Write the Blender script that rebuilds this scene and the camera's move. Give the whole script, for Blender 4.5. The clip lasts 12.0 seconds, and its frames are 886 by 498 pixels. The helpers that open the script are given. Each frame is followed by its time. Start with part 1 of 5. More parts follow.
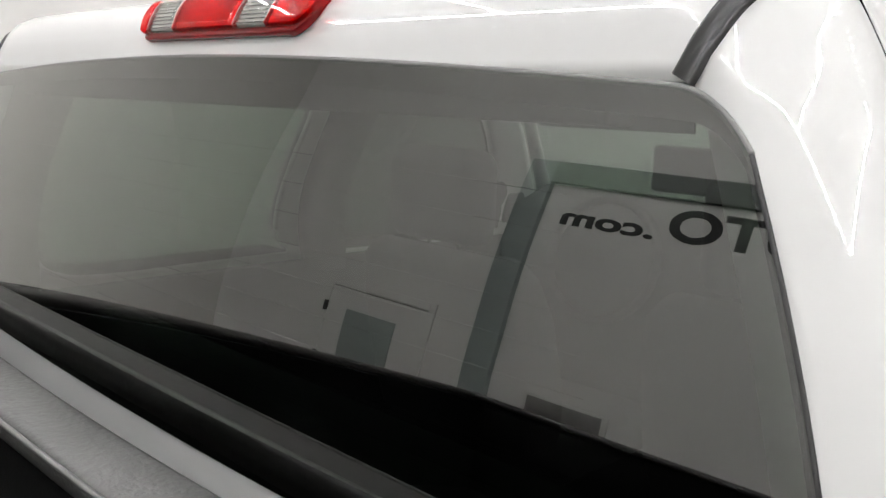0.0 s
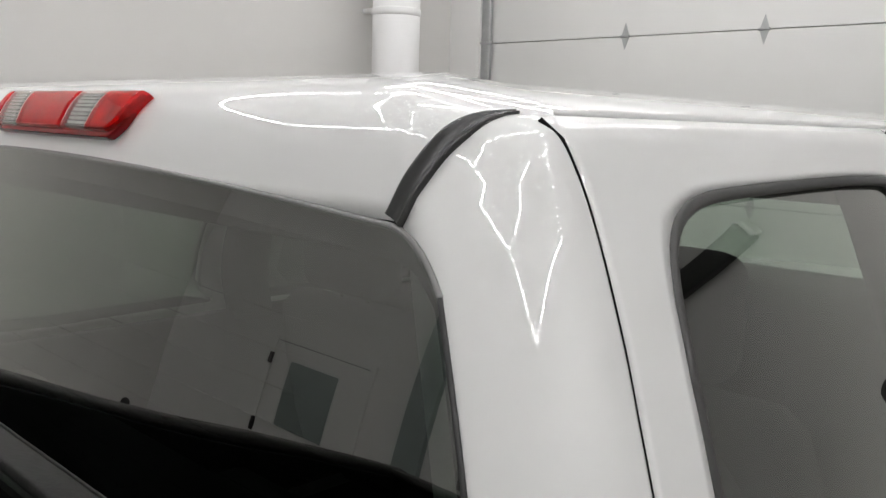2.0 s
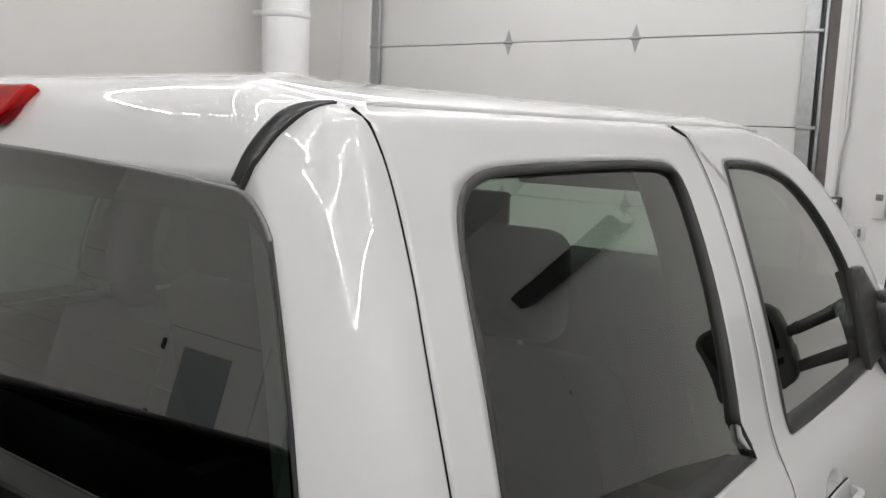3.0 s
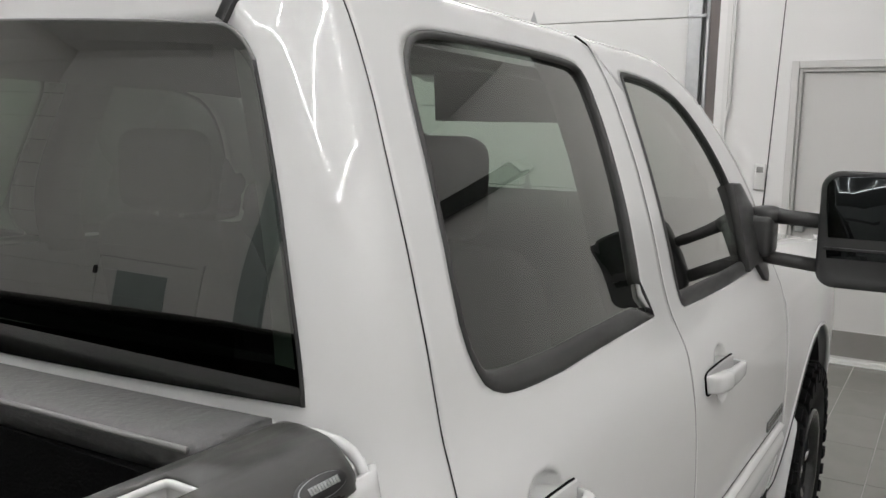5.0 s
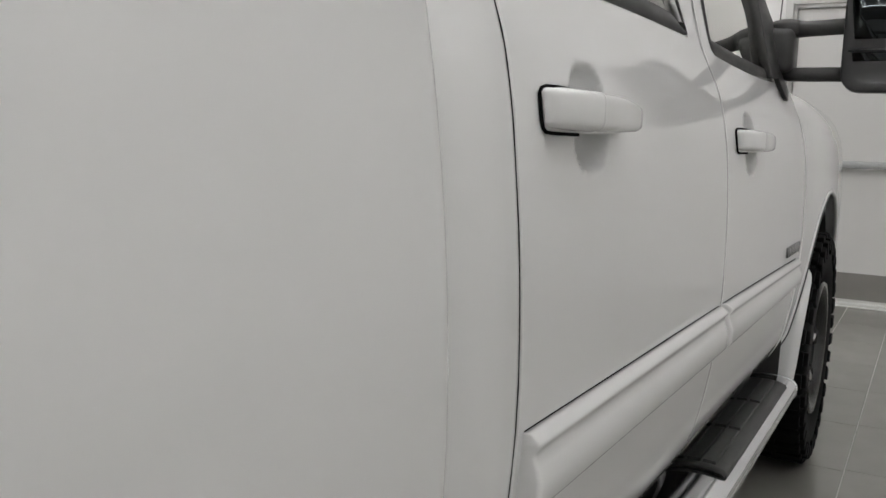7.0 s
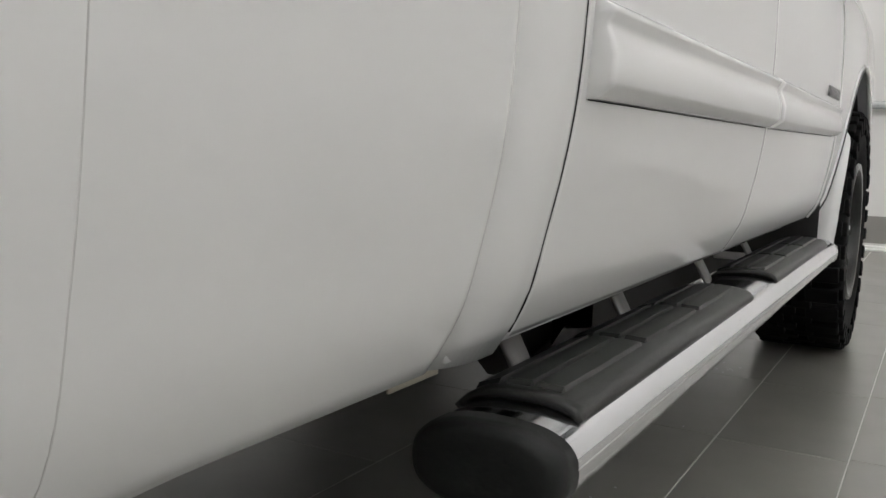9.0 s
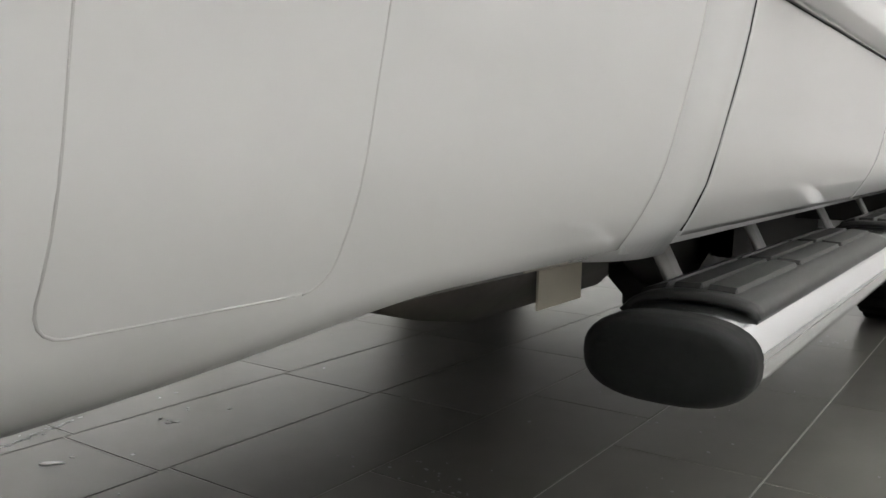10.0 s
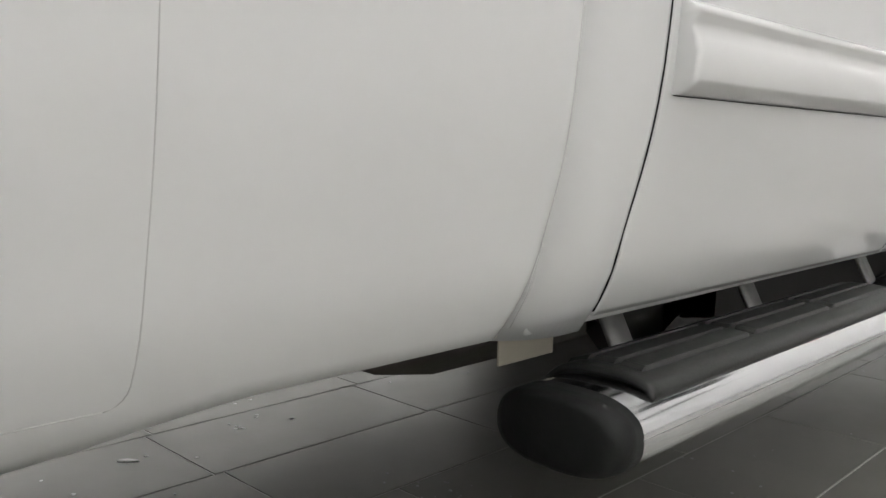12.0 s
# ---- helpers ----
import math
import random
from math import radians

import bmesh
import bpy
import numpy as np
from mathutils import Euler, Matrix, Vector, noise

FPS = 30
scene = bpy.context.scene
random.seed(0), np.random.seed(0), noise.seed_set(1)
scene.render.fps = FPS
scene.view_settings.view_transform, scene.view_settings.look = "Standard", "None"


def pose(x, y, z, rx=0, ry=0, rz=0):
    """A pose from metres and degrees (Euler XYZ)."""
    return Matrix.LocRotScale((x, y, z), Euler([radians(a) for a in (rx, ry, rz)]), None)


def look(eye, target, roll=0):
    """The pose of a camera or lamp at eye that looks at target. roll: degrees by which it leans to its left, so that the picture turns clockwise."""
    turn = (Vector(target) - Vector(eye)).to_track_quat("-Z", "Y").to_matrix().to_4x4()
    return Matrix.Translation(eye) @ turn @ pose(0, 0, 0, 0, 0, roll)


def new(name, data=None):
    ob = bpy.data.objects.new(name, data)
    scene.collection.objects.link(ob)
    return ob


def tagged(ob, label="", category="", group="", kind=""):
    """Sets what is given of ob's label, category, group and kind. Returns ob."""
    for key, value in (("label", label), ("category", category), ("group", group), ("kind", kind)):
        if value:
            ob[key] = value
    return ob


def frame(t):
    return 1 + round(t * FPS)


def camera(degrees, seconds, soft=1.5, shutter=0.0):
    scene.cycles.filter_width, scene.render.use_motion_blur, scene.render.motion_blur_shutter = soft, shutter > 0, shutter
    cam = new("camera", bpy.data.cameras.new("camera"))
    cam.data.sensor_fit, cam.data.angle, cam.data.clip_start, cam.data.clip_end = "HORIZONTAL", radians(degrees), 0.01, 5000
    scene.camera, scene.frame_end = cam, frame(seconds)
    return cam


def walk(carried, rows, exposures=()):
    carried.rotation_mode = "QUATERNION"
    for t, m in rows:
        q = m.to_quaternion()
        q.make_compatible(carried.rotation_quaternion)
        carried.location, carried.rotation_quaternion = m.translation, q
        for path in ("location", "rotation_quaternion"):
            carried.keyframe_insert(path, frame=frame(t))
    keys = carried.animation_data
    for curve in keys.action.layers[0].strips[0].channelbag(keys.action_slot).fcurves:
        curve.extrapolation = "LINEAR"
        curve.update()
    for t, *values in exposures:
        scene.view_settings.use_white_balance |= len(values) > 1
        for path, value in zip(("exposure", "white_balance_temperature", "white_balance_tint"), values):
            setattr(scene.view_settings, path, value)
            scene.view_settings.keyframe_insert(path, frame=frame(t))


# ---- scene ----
cam = camera(54.4, 12.0)
PATH = [
    (0, (1.047, -0.495, 1.760), (-0.331, 0.915, 1.424), 2.2),
    (0.5, (0.970, -0.520, 1.816), (-0.396, 0.907, 1.505), 2.0),
    (1, (1.013, -0.490, 1.825), (-0.352, 0.939, 1.519), 1.9),
    (1.5, (1.099, -0.413, 1.853), (-0.272, 1.012, 1.556), 1.7),
    (2, (1.205, -0.365, 1.859), (-0.168, 1.059, 1.565), 1.7),
    (2.5, (1.325, -0.411, 1.850), (0.007, 1.065, 1.556), 2.0),
    (3, (1.401, -0.474, 1.846), (0.204, 1.104, 1.567), 2.1),
    (3.5, (1.434, -0.523, 1.825), (0.336, 1.125, 1.548), 1.8),
    (3.7, (1.452, -0.535, 1.811), (0.382, 1.132, 1.536), 1.5),
    (5.3, (1.479, -0.69, 1.6), (0.466, 1.015, 1.341), 1.5),
    (5.5, (1.469, -0.694, 1.559), (0.452, 1.008, 1.297), 1.6),
    (6, (1.45, -0.685, 1.421), (0.435, 1.022, 1.181), 1.2),
    (6.5, (1.422, -0.642, 1.261), (0.426, 1.076, 1.025), 1.7),
    (7, (1.4, -0.613, 1.117), (0.423, 1.114, 0.872), 2.0),
    (7.2, (1.393, -0.606, 1.058), (0.424, 1.126, 0.806), 2.1),
    (8.8, (1.360, -0.604, 0.718), (0.374, 1.118, 0.482), 1.4),
    (9, (1.352, -0.609, 0.686), (0.355, 1.109, 0.451), 1.3),
    (9.5, (1.308, -0.627, 0.622), (0.271, 1.066, 0.382), 1.2),
    (10, (1.27, -0.666, 0.586), (0.15, 0.974, 0.345), 1.1),
    (10.5, (1.285, -0.675, 0.584), (0.064, 0.89, 0.341), 0.9),
    (11, (1.369, -0.636, 0.609), (0.055, 0.852, 0.361), 0.8),
    (11.5, (1.47, -0.566, 0.644), (0.114, 0.882, 0.392), 1.1),
    (12, (1.496, -0.616, 0.688), (0.124, 0.815, 0.426), 1.6),
]
walk(cam, [(t, look(eye, target, roll)) for t, eye, target, roll in PATH], [(0.0, -.08), (0.7, -.24), (1.1, -.34), (1.6, -.56), (2.1, -.66), (3.5, -.64), (5.5, -.50), (6.2, -.50), (7.2, -.58), (9.0, -.08), (10.5, .28), (12.0, .14)])

# ==== BUILD ====
LED_POWER = 90.0
RUNGS = (-3.6, -2.1, -0.6, 0.9, 2.4, 3.9)
# the second ladder is unseen, added to brighten the front of the room
LADDERS = [(-1.8, 1.75, RUNGS), (3.0, 5.7, RUNGS[:3])]
BDX = -3.30
# world and lights
world = bpy.data.worlds.new("room_dark")
scene.world = world
world.use_nodes = True
world.node_tree.nodes["Background"].inputs[0].default_value = (0.8, 0.85, 0.9, 1)
world.node_tree.nodes["Background"].inputs[1].default_value = 0.02


# ---- materials ----
def mat(name, color, rough=0.5, metal=0.0, coat=0.0, noise_amt=0.06, scale=8.0, bump=0.0, bump_scale=200.0, spec=0.5):
    m = bpy.data.materials.new(name)
    m.use_nodes = True
    nt = m.node_tree
    b = nt.nodes["Principled BSDF"]
    b.inputs["Roughness"].default_value = rough
    b.inputs["Metallic"].default_value = metal
    b.inputs["Coat Weight"].default_value = coat
    b.inputs["Coat Roughness"].default_value = 0.02
    b.inputs["Specular IOR Level"].default_value = spec
    tc = nt.nodes.new("ShaderNodeTexCoord")
    n1 = nt.nodes.new("ShaderNodeTexNoise")
    n1.inputs["Scale"].default_value = scale
    n1.inputs["Detail"].default_value = 6
    nt.links.new(tc.outputs["Object"], n1.inputs["Vector"])
    ramp = nt.nodes.new("ShaderNodeMix")
    ramp.data_type = "RGBA"
    lo = [c * (1 - noise_amt) for c in color]
    hi = [min(1, c * (1 + noise_amt)) for c in color]
    ramp.inputs[6].default_value = (*lo, 1)
    ramp.inputs[7].default_value = (*hi, 1)
    nt.links.new(n1.outputs["Fac"], ramp.inputs[0])
    nt.links.new(ramp.outputs[2], b.inputs["Base Color"])
    if bump > 0:
        n2 = nt.nodes.new("ShaderNodeTexNoise")
        n2.inputs["Scale"].default_value = bump_scale
        n2.inputs["Detail"].default_value = 4
        nt.links.new(tc.outputs["Object"], n2.inputs["Vector"])
        bp = nt.nodes.new("ShaderNodeBump")
        bp.inputs["Strength"].default_value = bump
        bp.inputs["Distance"].default_value = 0.002
        nt.links.new(n2.outputs["Fac"], bp.inputs["Height"])
        nt.links.new(bp.outputs["Normal"], b.inputs["Normal"])
    return m


def glass_mat(name, tint, gloss, graze=1.9):
    """Tinted pane: clear tint with a mirror film that grows at grazing angles."""
    m = bpy.data.materials.new(name)
    m.use_nodes = True
    nt = m.node_tree
    nt.nodes.remove(nt.nodes["Principled BSDF"])
    out = nt.nodes["Material Output"]
    tr = nt.nodes.new("ShaderNodeBsdfTransparent")
    tr.inputs[0].default_value = (*tint, 1)
    gl = nt.nodes.new("ShaderNodeBsdfGlossy")
    gl.inputs["Roughness"].default_value = 0.0
    gl.inputs[0].default_value = (0.97, 0.97, 0.94, 1)
    fr = nt.nodes.new("ShaderNodeLayerWeight")
    fr.inputs["Blend"].default_value = 0.5
    pw = nt.nodes.new("ShaderNodeMath")
    pw.operation = "POWER"
    pw.inputs[1].default_value = 5.0
    nt.links.new(fr.outputs["Facing"], pw.inputs[0])
    ma = nt.nodes.new("ShaderNodeMath")
    ma.operation = "MULTIPLY_ADD"
    ma.use_clamp = True
    ma.inputs[1].default_value = graze
    ma.inputs[2].default_value = gloss + 0.094
    nt.links.new(pw.outputs[0], ma.inputs[0])
    mx = nt.nodes.new("ShaderNodeMixShader")
    nt.links.new(ma.outputs[0], mx.inputs[0])
    nt.links.new(tr.outputs[0], mx.inputs[1])
    nt.links.new(gl.outputs[0], mx.inputs[2])
    nt.links.new(mx.outputs[0], out.inputs[0])
    return m


def light_mat(name, color, strength):
    m = bpy.data.materials.new(name)
    m.use_nodes = True
    b = m.node_tree.nodes["Principled BSDF"]
    b.inputs["Base Color"].default_value = (0.9, 0.9, 0.9, 1)
    b.inputs["Emission Color"].default_value = (*color, 1)
    b.inputs["Emission Strength"].default_value = strength
    return m


LED = light_mat("led_light", (1.0, 0.985, 1.0), LED_POWER)
PAINT = mat("white_car_paint", (0.72, 0.725, 0.715), 0.55, 0.0, 1.0, 0.012, 3.0, spec=0.25)
PAINT.node_tree.nodes["Principled BSDF"].inputs["Coat IOR"].default_value = 1.62
PAINT.node_tree.nodes["Principled BSDF"].inputs["Coat Roughness"].default_value = 0.008
GLASS = glass_mat("privacy_glass", (0.50, 0.585, 0.515), 0.015)
GLASS_R = glass_mat("rear_privacy_glass", (0.125, 0.16, 0.13), 0.035)
GLASS_F = glass_mat("light_green_glass", (0.17, 0.20, 0.175), 0.045)
GLASS_W = glass_mat("windscreen_glass", (0.80, 0.87, 0.82), 0.0)
FRIT = mat("black_ceramic_border", (0.006, 0.006, 0.006), 0.03, noise_amt=0.1)
RUBBER = mat("black_rubber", (0.02, 0.02, 0.02), 0.5, noise_amt=0.2, scale=40, bump=0.1)
TRIM = mat("dark_grey_trim", (0.032, 0.032, 0.031), 0.45, noise_amt=0.12, scale=30, bump=0.05)
TRIM_D = mat("gloss_black_trim", (0.02, 0.02, 0.02), 0.3, noise_amt=0.2, scale=20)
SEALB = mat("door_gap_black", (0.004, 0.004, 0.004), 0.9, noise_amt=0.1, spec=0.05)
SEALG = mat("grey_window_seal", (0.16, 0.16, 0.155), 0.4, noise_amt=0.1, scale=30)
ENDCAP = mat("matt_black_plastic", (0.009, 0.0095, 0.009), 0.6, noise_amt=0.4, scale=60, bump=0.25, bump_scale=150, spec=0.25)
CAP = mat("bed_cap_plastic", (0.040, 0.0395, 0.037), 0.42, noise_amt=0.42, scale=7, bump=0.06, bump_scale=500)
LINER = mat("black_bed_liner", (0.003, 0.003, 0.003), 0.85, noise_amt=0.3, scale=60, bump=0.4, bump_scale=250, spec=0.08)
GRAIN = mat("grained_black_plastic", (0.085, 0.085, 0.083), 0.48, noise_amt=0.2, scale=30, bump=0.9, bump_scale=110)
CHROME = mat("polished_steel", (0.80, 0.81, 0.83), 0.24, 1.0, noise_amt=0.03, scale=14)
CHROME_W = mat("chrome", (0.7, 0.7, 0.71), 0.06, 1.0, noise_amt=0.03)
BADGE = mat("dark_badge_chrome", (0.22, 0.22, 0.22), 0.25, 0.9, noise_amt=0.3, scale=60)
PAD = mat("black_step_rubber", (0.017, 0.0178, 0.0165), 0.36, noise_amt=0.4, scale=30, bump=0.15, bump_scale=300, spec=0.4)
STEEL = mat("grey_steel", (0.28, 0.28, 0.27), 0.5, 0.6, noise_amt=0.15, scale=25)
GALV = mat("galvanised_steel", (0.42, 0.43, 0.43), 0.45, 0.7, noise_amt=0.2, scale=18)
UNDER = mat("underbody_black", (0.018, 0.0172, 0.0165), 0.6, noise_amt=0.4, scale=14, bump=0.3, bump_scale=80)
TANK = mat("brown_black_shield", (0.05, 0.044, 0.037), 0.5, noise_amt=0.5, scale=16, bump=0.2, bump_scale=60)
TYRE = mat("tyre_rubber", (0.005, 0.005, 0.005), 0.8, noise_amt=0.3, scale=30, bump=0.3, bump_scale=120, spec=0.12)
RIM = mat("black_rim_paint", (0.012, 0.012, 0.012), 0.25, noise_amt=0.2, scale=20)
FAINT = mat("fine_gap_grey", (0.55, 0.55, 0.54), 0.6, noise_amt=0.1, spec=0.1)
RED = mat("red_reflector", (0.62, 0.05, 0.05), 0.25, 0.3, 0.0, 0.75, 38, spec=0.3)
RED_D = mat("deep_red_lens", (0.24, 0.003, 0.006), 0.05, 0.0, 0.0, 0.2, 30)
CLEAR = glass_mat("clear_lens", (0.90, 0.90, 0.89), -0.05, 1.0)
RED_G = glass_mat("red_lens_shell", (0.80, 0.018, 0.022), -0.06, 0.8)
REFLECT = mat("lamp_reflector", (0.80, 0.80, 0.79), 0.22, 0.7, noise_amt=0.25, scale=60)
WALL = mat("white_wall_paint", (0.83, 0.825, 0.81), 0.6, noise_amt=0.02, scale=2.0, bump=0.05, bump_scale=120)
WALL_G = mat("warm_grey_wall_paint", (0.68, 0.67, 0.648), 0.6, noise_amt=0.03, scale=2.0)
CEIL = mat("white_ceiling_paint", (0.82, 0.82, 0.81), 0.7, noise_amt=0.02)
PANEL = mat("garage_panel_paint", (0.75, 0.75, 0.73), 0.45, noise_amt=0.02, scale=3, bump=0.08, bump_scale=60)
DOORP = mat("grey_white_door_paint", (0.66, 0.655, 0.635), 0.45, noise_amt=0.02, scale=3)
BROWN = mat("brown_jamb_paint", (0.11, 0.095, 0.088), 0.6, noise_amt=0.1, scale=12)
BASEB = mat("grey_vinyl_baseboard", (0.20, 0.19, 0.18), 0.5, noise_amt=0.08, scale=6)
KICK = mat("brushed_kick_plate", (0.24, 0.23, 0.215), 0.35, 0.2, noise_amt=0.06, scale=10)
HEADER = mat("dark_header_paint", (0.16, 0.178, 0.172), 0.55, noise_amt=0.08, scale=4)
BLUEG = mat("blue_grey_paint", (0.33, 0.38, 0.37), 0.55, noise_amt=0.08, scale=4)
BLACK = mat("black_letter_paint", (0.012, 0.012, 0.012), 0.5, noise_amt=0.1)
WHITEP = mat("white_plastic", (0.75, 0.75, 0.73), 0.4, noise_amt=0.02)
PIPEW = mat("white_pipe_paint", (0.82, 0.82, 0.815), 0.35, noise_amt=0.02)
# cabin colours near black: the dimness behind the glass is put into them
SEATM = mat("dim_cabin_cloth", (0.008, 0.008, 0.0085), 0.8, noise_amt=0.2, scale=40, bump=0.3, bump_scale=400)
HEADL = mat("dim_headliner", (0.014, 0.014, 0.0135), 0.9, noise_amt=0.06, scale=30)
CREAM = mat("cream_label_paper", (0.62, 0.58, 0.48), 0.6, noise_amt=0.06, scale=20)
# near-black base: the mirror's dark reflection is put into its colour
MIRROR = mat("mirror_glass", (0.018, 0.02, 0.02), 0.0, 1.0, noise_amt=0.0)
# opaque near-white water: the drops' bright glints are put into the colour
PALE_WATER = mat("water", (0.80, 0.80, 0.78), 0.03, 0.0, 1.0, 0.02)
GROUT = mat("tile_grout", (0.46, 0.45, 0.42), 0.8, noise_amt=0.2, scale=20)


def tile_mat():
    m = mat("dark_slate_tile", (0.20, 0.196, 0.174), 0.30, noise_amt=0.22, scale=5.0, bump=0.03, bump_scale=70, spec=0.5, coat=1.0)
    nt = m.node_tree
    b = nt.nodes["Principled BSDF"]
    oi = nt.nodes.new("ShaderNodeObjectInfo")
    geo = nt.nodes.new("ShaderNodeNewGeometry")
    add = nt.nodes.new("ShaderNodeMath")
    add.operation = "ADD"
    nt.links.new(oi.outputs["Random"], add.inputs[0])
    nt.links.new(geo.outputs["Random Per Island"], add.inputs[1])
    mr = nt.nodes.new("ShaderNodeMapRange")
    mr.inputs[2].default_value = 2.0
    mr.inputs[3].default_value = 0.85
    mr.inputs[4].default_value = 1.15
    nt.links.new(add.outputs[0], mr.inputs[0])
    mul = nt.nodes.new("ShaderNodeVectorMath")
    mul.operation = "SCALE"
    src = b.inputs["Base Color"].links[0].from_socket
    nt.links.new(src, mul.inputs[0])
    nt.links.new(mr.outputs[0], mul.inputs["Scale"])
    nt.links.new(mul.outputs[0], b.inputs["Base Color"])
    n3 = nt.nodes.new("ShaderNodeTexNoise")
    n3.inputs["Scale"].default_value = 3.0
    n3.inputs["Detail"].default_value = 2
    mr2 = nt.nodes.new("ShaderNodeMapRange")
    mr2.inputs[3].default_value = 0.36
    mr2.inputs[4].default_value = 0.42
    nt.links.new(n3.outputs["Fac"], mr2.inputs[0])
    nt.links.new(mr2.outputs[0], b.inputs["Roughness"])
    return m


TILE = tile_mat()
TILE.node_tree.nodes["Principled BSDF"].inputs["Coat Roughness"].default_value = 0.26
TILE.node_tree.nodes["Principled BSDF"].inputs["Coat IOR"].default_value = 1.56


def streaks(m, scale, lo, hi):
    """Wiped streaks in the gloss, stretched along one way."""
    nt = m.node_tree
    tc = nt.nodes.new("ShaderNodeTexCoord")
    mp = nt.nodes.new("ShaderNodeMapping")
    mp.inputs["Scale"].default_value = scale
    mp.inputs["Rotation"].default_value = (0, 0, 0.5)
    n = nt.nodes.new("ShaderNodeTexNoise")
    n.inputs["Scale"].default_value = 1.0
    n.inputs["Detail"].default_value = 5
    mr = nt.nodes.new("ShaderNodeMapRange")
    mr.inputs[1].default_value, mr.inputs[2].default_value = 0.3, 0.7
    mr.inputs[3].default_value, mr.inputs[4].default_value = lo, hi
    nt.links.new(tc.outputs["Object"], mp.inputs[0])
    nt.links.new(mp.outputs[0], n.inputs["Vector"])
    nt.links.new(n.outputs["Fac"], mr.inputs[0])
    nt.links.new(mr.outputs[0], nt.nodes["Principled BSDF"].inputs["Roughness"])


streaks(CAP, (60, 9, 30), 0.24, 0.60)
streaks(RUBBER, (40, 40, 40), 0.40, 0.6)
streaks(CHROME, (90, 3, 90), 0.07, 0.15)
streaks(TRIM, (30, 6, 30), 0.38, 0.55)

# ---- mesh helpers ----
def part(name, bm, material, parent=None, label="", smooth=True, solid=0.0, bevel=0.0, offset=-1.0):
    me = bpy.data.meshes.new(name)
    bm.normal_update()
    for f in bm.faces:
        f.smooth = smooth
    bm.to_mesh(me)
    bm.free()
    mats = material if isinstance(material, (list, tuple)) else [material]
    for x in mats:
        me.materials.append(x)
    ob = new(name, me)
    ob.parent = parent
    if label:
        ob["label"] = label
    if solid:
        md = ob.modifiers.new("solid", "SOLIDIFY")
        md.thickness, md.offset = solid, offset
    if bevel:
        md = ob.modifiers.new("bevel", "BEVEL")
        md.width, md.segments, md.limit_method, md.angle_limit = bevel, 2, "ANGLE", radians(40)
        md.harden_normals = False
    return ob


def thing(name, label, category, at=(0, 0, 0), group="", kind=""):
    ob = new(name)
    ob.location = at
    ob.empty_display_size = 0.1
    return tagged(ob, label, category, group, kind)


def box(x0, x1, y0, y1, z0, z1, bm=None, bev=0.0, seg=2):
    own = bmesh.new()
    r = bmesh.ops.create_cube(own, size=1.0)
    for v in own.verts:
        v.co = Vector((x0 + (v.co.x + 0.5) * (x1 - x0), y0 + (v.co.y + 0.5) * (y1 - y0), z0 + (v.co.z + 0.5) * (z1 - z0)))
    if bev:
        bmesh.ops.bevel(own, geom=own.edges[:], offset=bev, segments=seg, profile=0.5, affect="EDGES")
    if bm is None:
        return own
    return join(bm, own)


def join(bm, other):
    idx = {}
    for v in other.verts:
        idx[v] = bm.verts.new(v.co)
    for f in other.faces:
        try:
            nf = bm.faces.new([idx[v] for v in f.verts])
            nf.material_index = f.material_index
        except ValueError:
            pass
    other.free()
    return bm


def grid(fn, us, vs, flip=False):
    bm = bmesh.new()
    rows = [[bm.verts.new(fn(u, v)) for u in us] for v in vs]
    for a, b in zip(rows, rows[1:]):
        for i in range(len(us) - 1):
            q = (a[i], a[i + 1], b[i + 1], b[i])
            bm.faces.new(q[::-1] if flip else q)
    return bm


def loft(sections, closed=True, caps=True):
    """Joins rings of points, one after another."""
    bm = bmesh.new()
    rings = [[bm.verts.new(p) for p in s] for s in sections]
    n = len(rings[0])
    for a, b in zip(rings, rings[1:]):
        for i in range(n if closed else n - 1):
            j = (i + 1) % n
            bm.faces.new((a[i], a[j], b[j], b[i]))
    if caps and closed:
        bm.faces.new(rings[0][::-1])
        bm.faces.new(rings[-1])
    bmesh.ops.recalc_face_normals(bm, faces=bm.faces[:])
    return bm


def tube(path, radius, n=12, caps=True):
    path = [Vector(p) for p in path]
    secs = []
    up = Vector((0, 0, 1))
    for i, p in enumerate(path):
        d = (path[min(i + 1, len(path) - 1)] - path[max(i - 1, 0)]).normalized()
        a = d.cross(up)
        a = a.normalized() if a.length > 1e-3 else Vector((1, 0, 0))
        b = d.cross(a).normalized()
        r = radius[i] if isinstance(radius, (list, tuple)) else radius
        secs.append([p + a * (r * math.cos(t)) + b * (r * math.sin(t)) for t in (2 * math.pi * k / n for k in range(n))])
    return loft(secs, True, caps)


def lathe(profile, axis_o, axis="x", n=48):
    """Turns (radius, along) pairs round an axis."""
    secs = []
    for r, a in profile:
        ring = []
        for k in range(n):
            t = 2 * math.pi * k / n
            c, s = r * math.cos(t), r * math.sin(t)
            ring.append(Vector(axis_o) + (Vector((a, c, s)) if axis == "x" else Vector((c, a, s)) if axis == "y" else Vector((c, s, a))))
        secs.append(ring)
    return loft(secs, True, True)


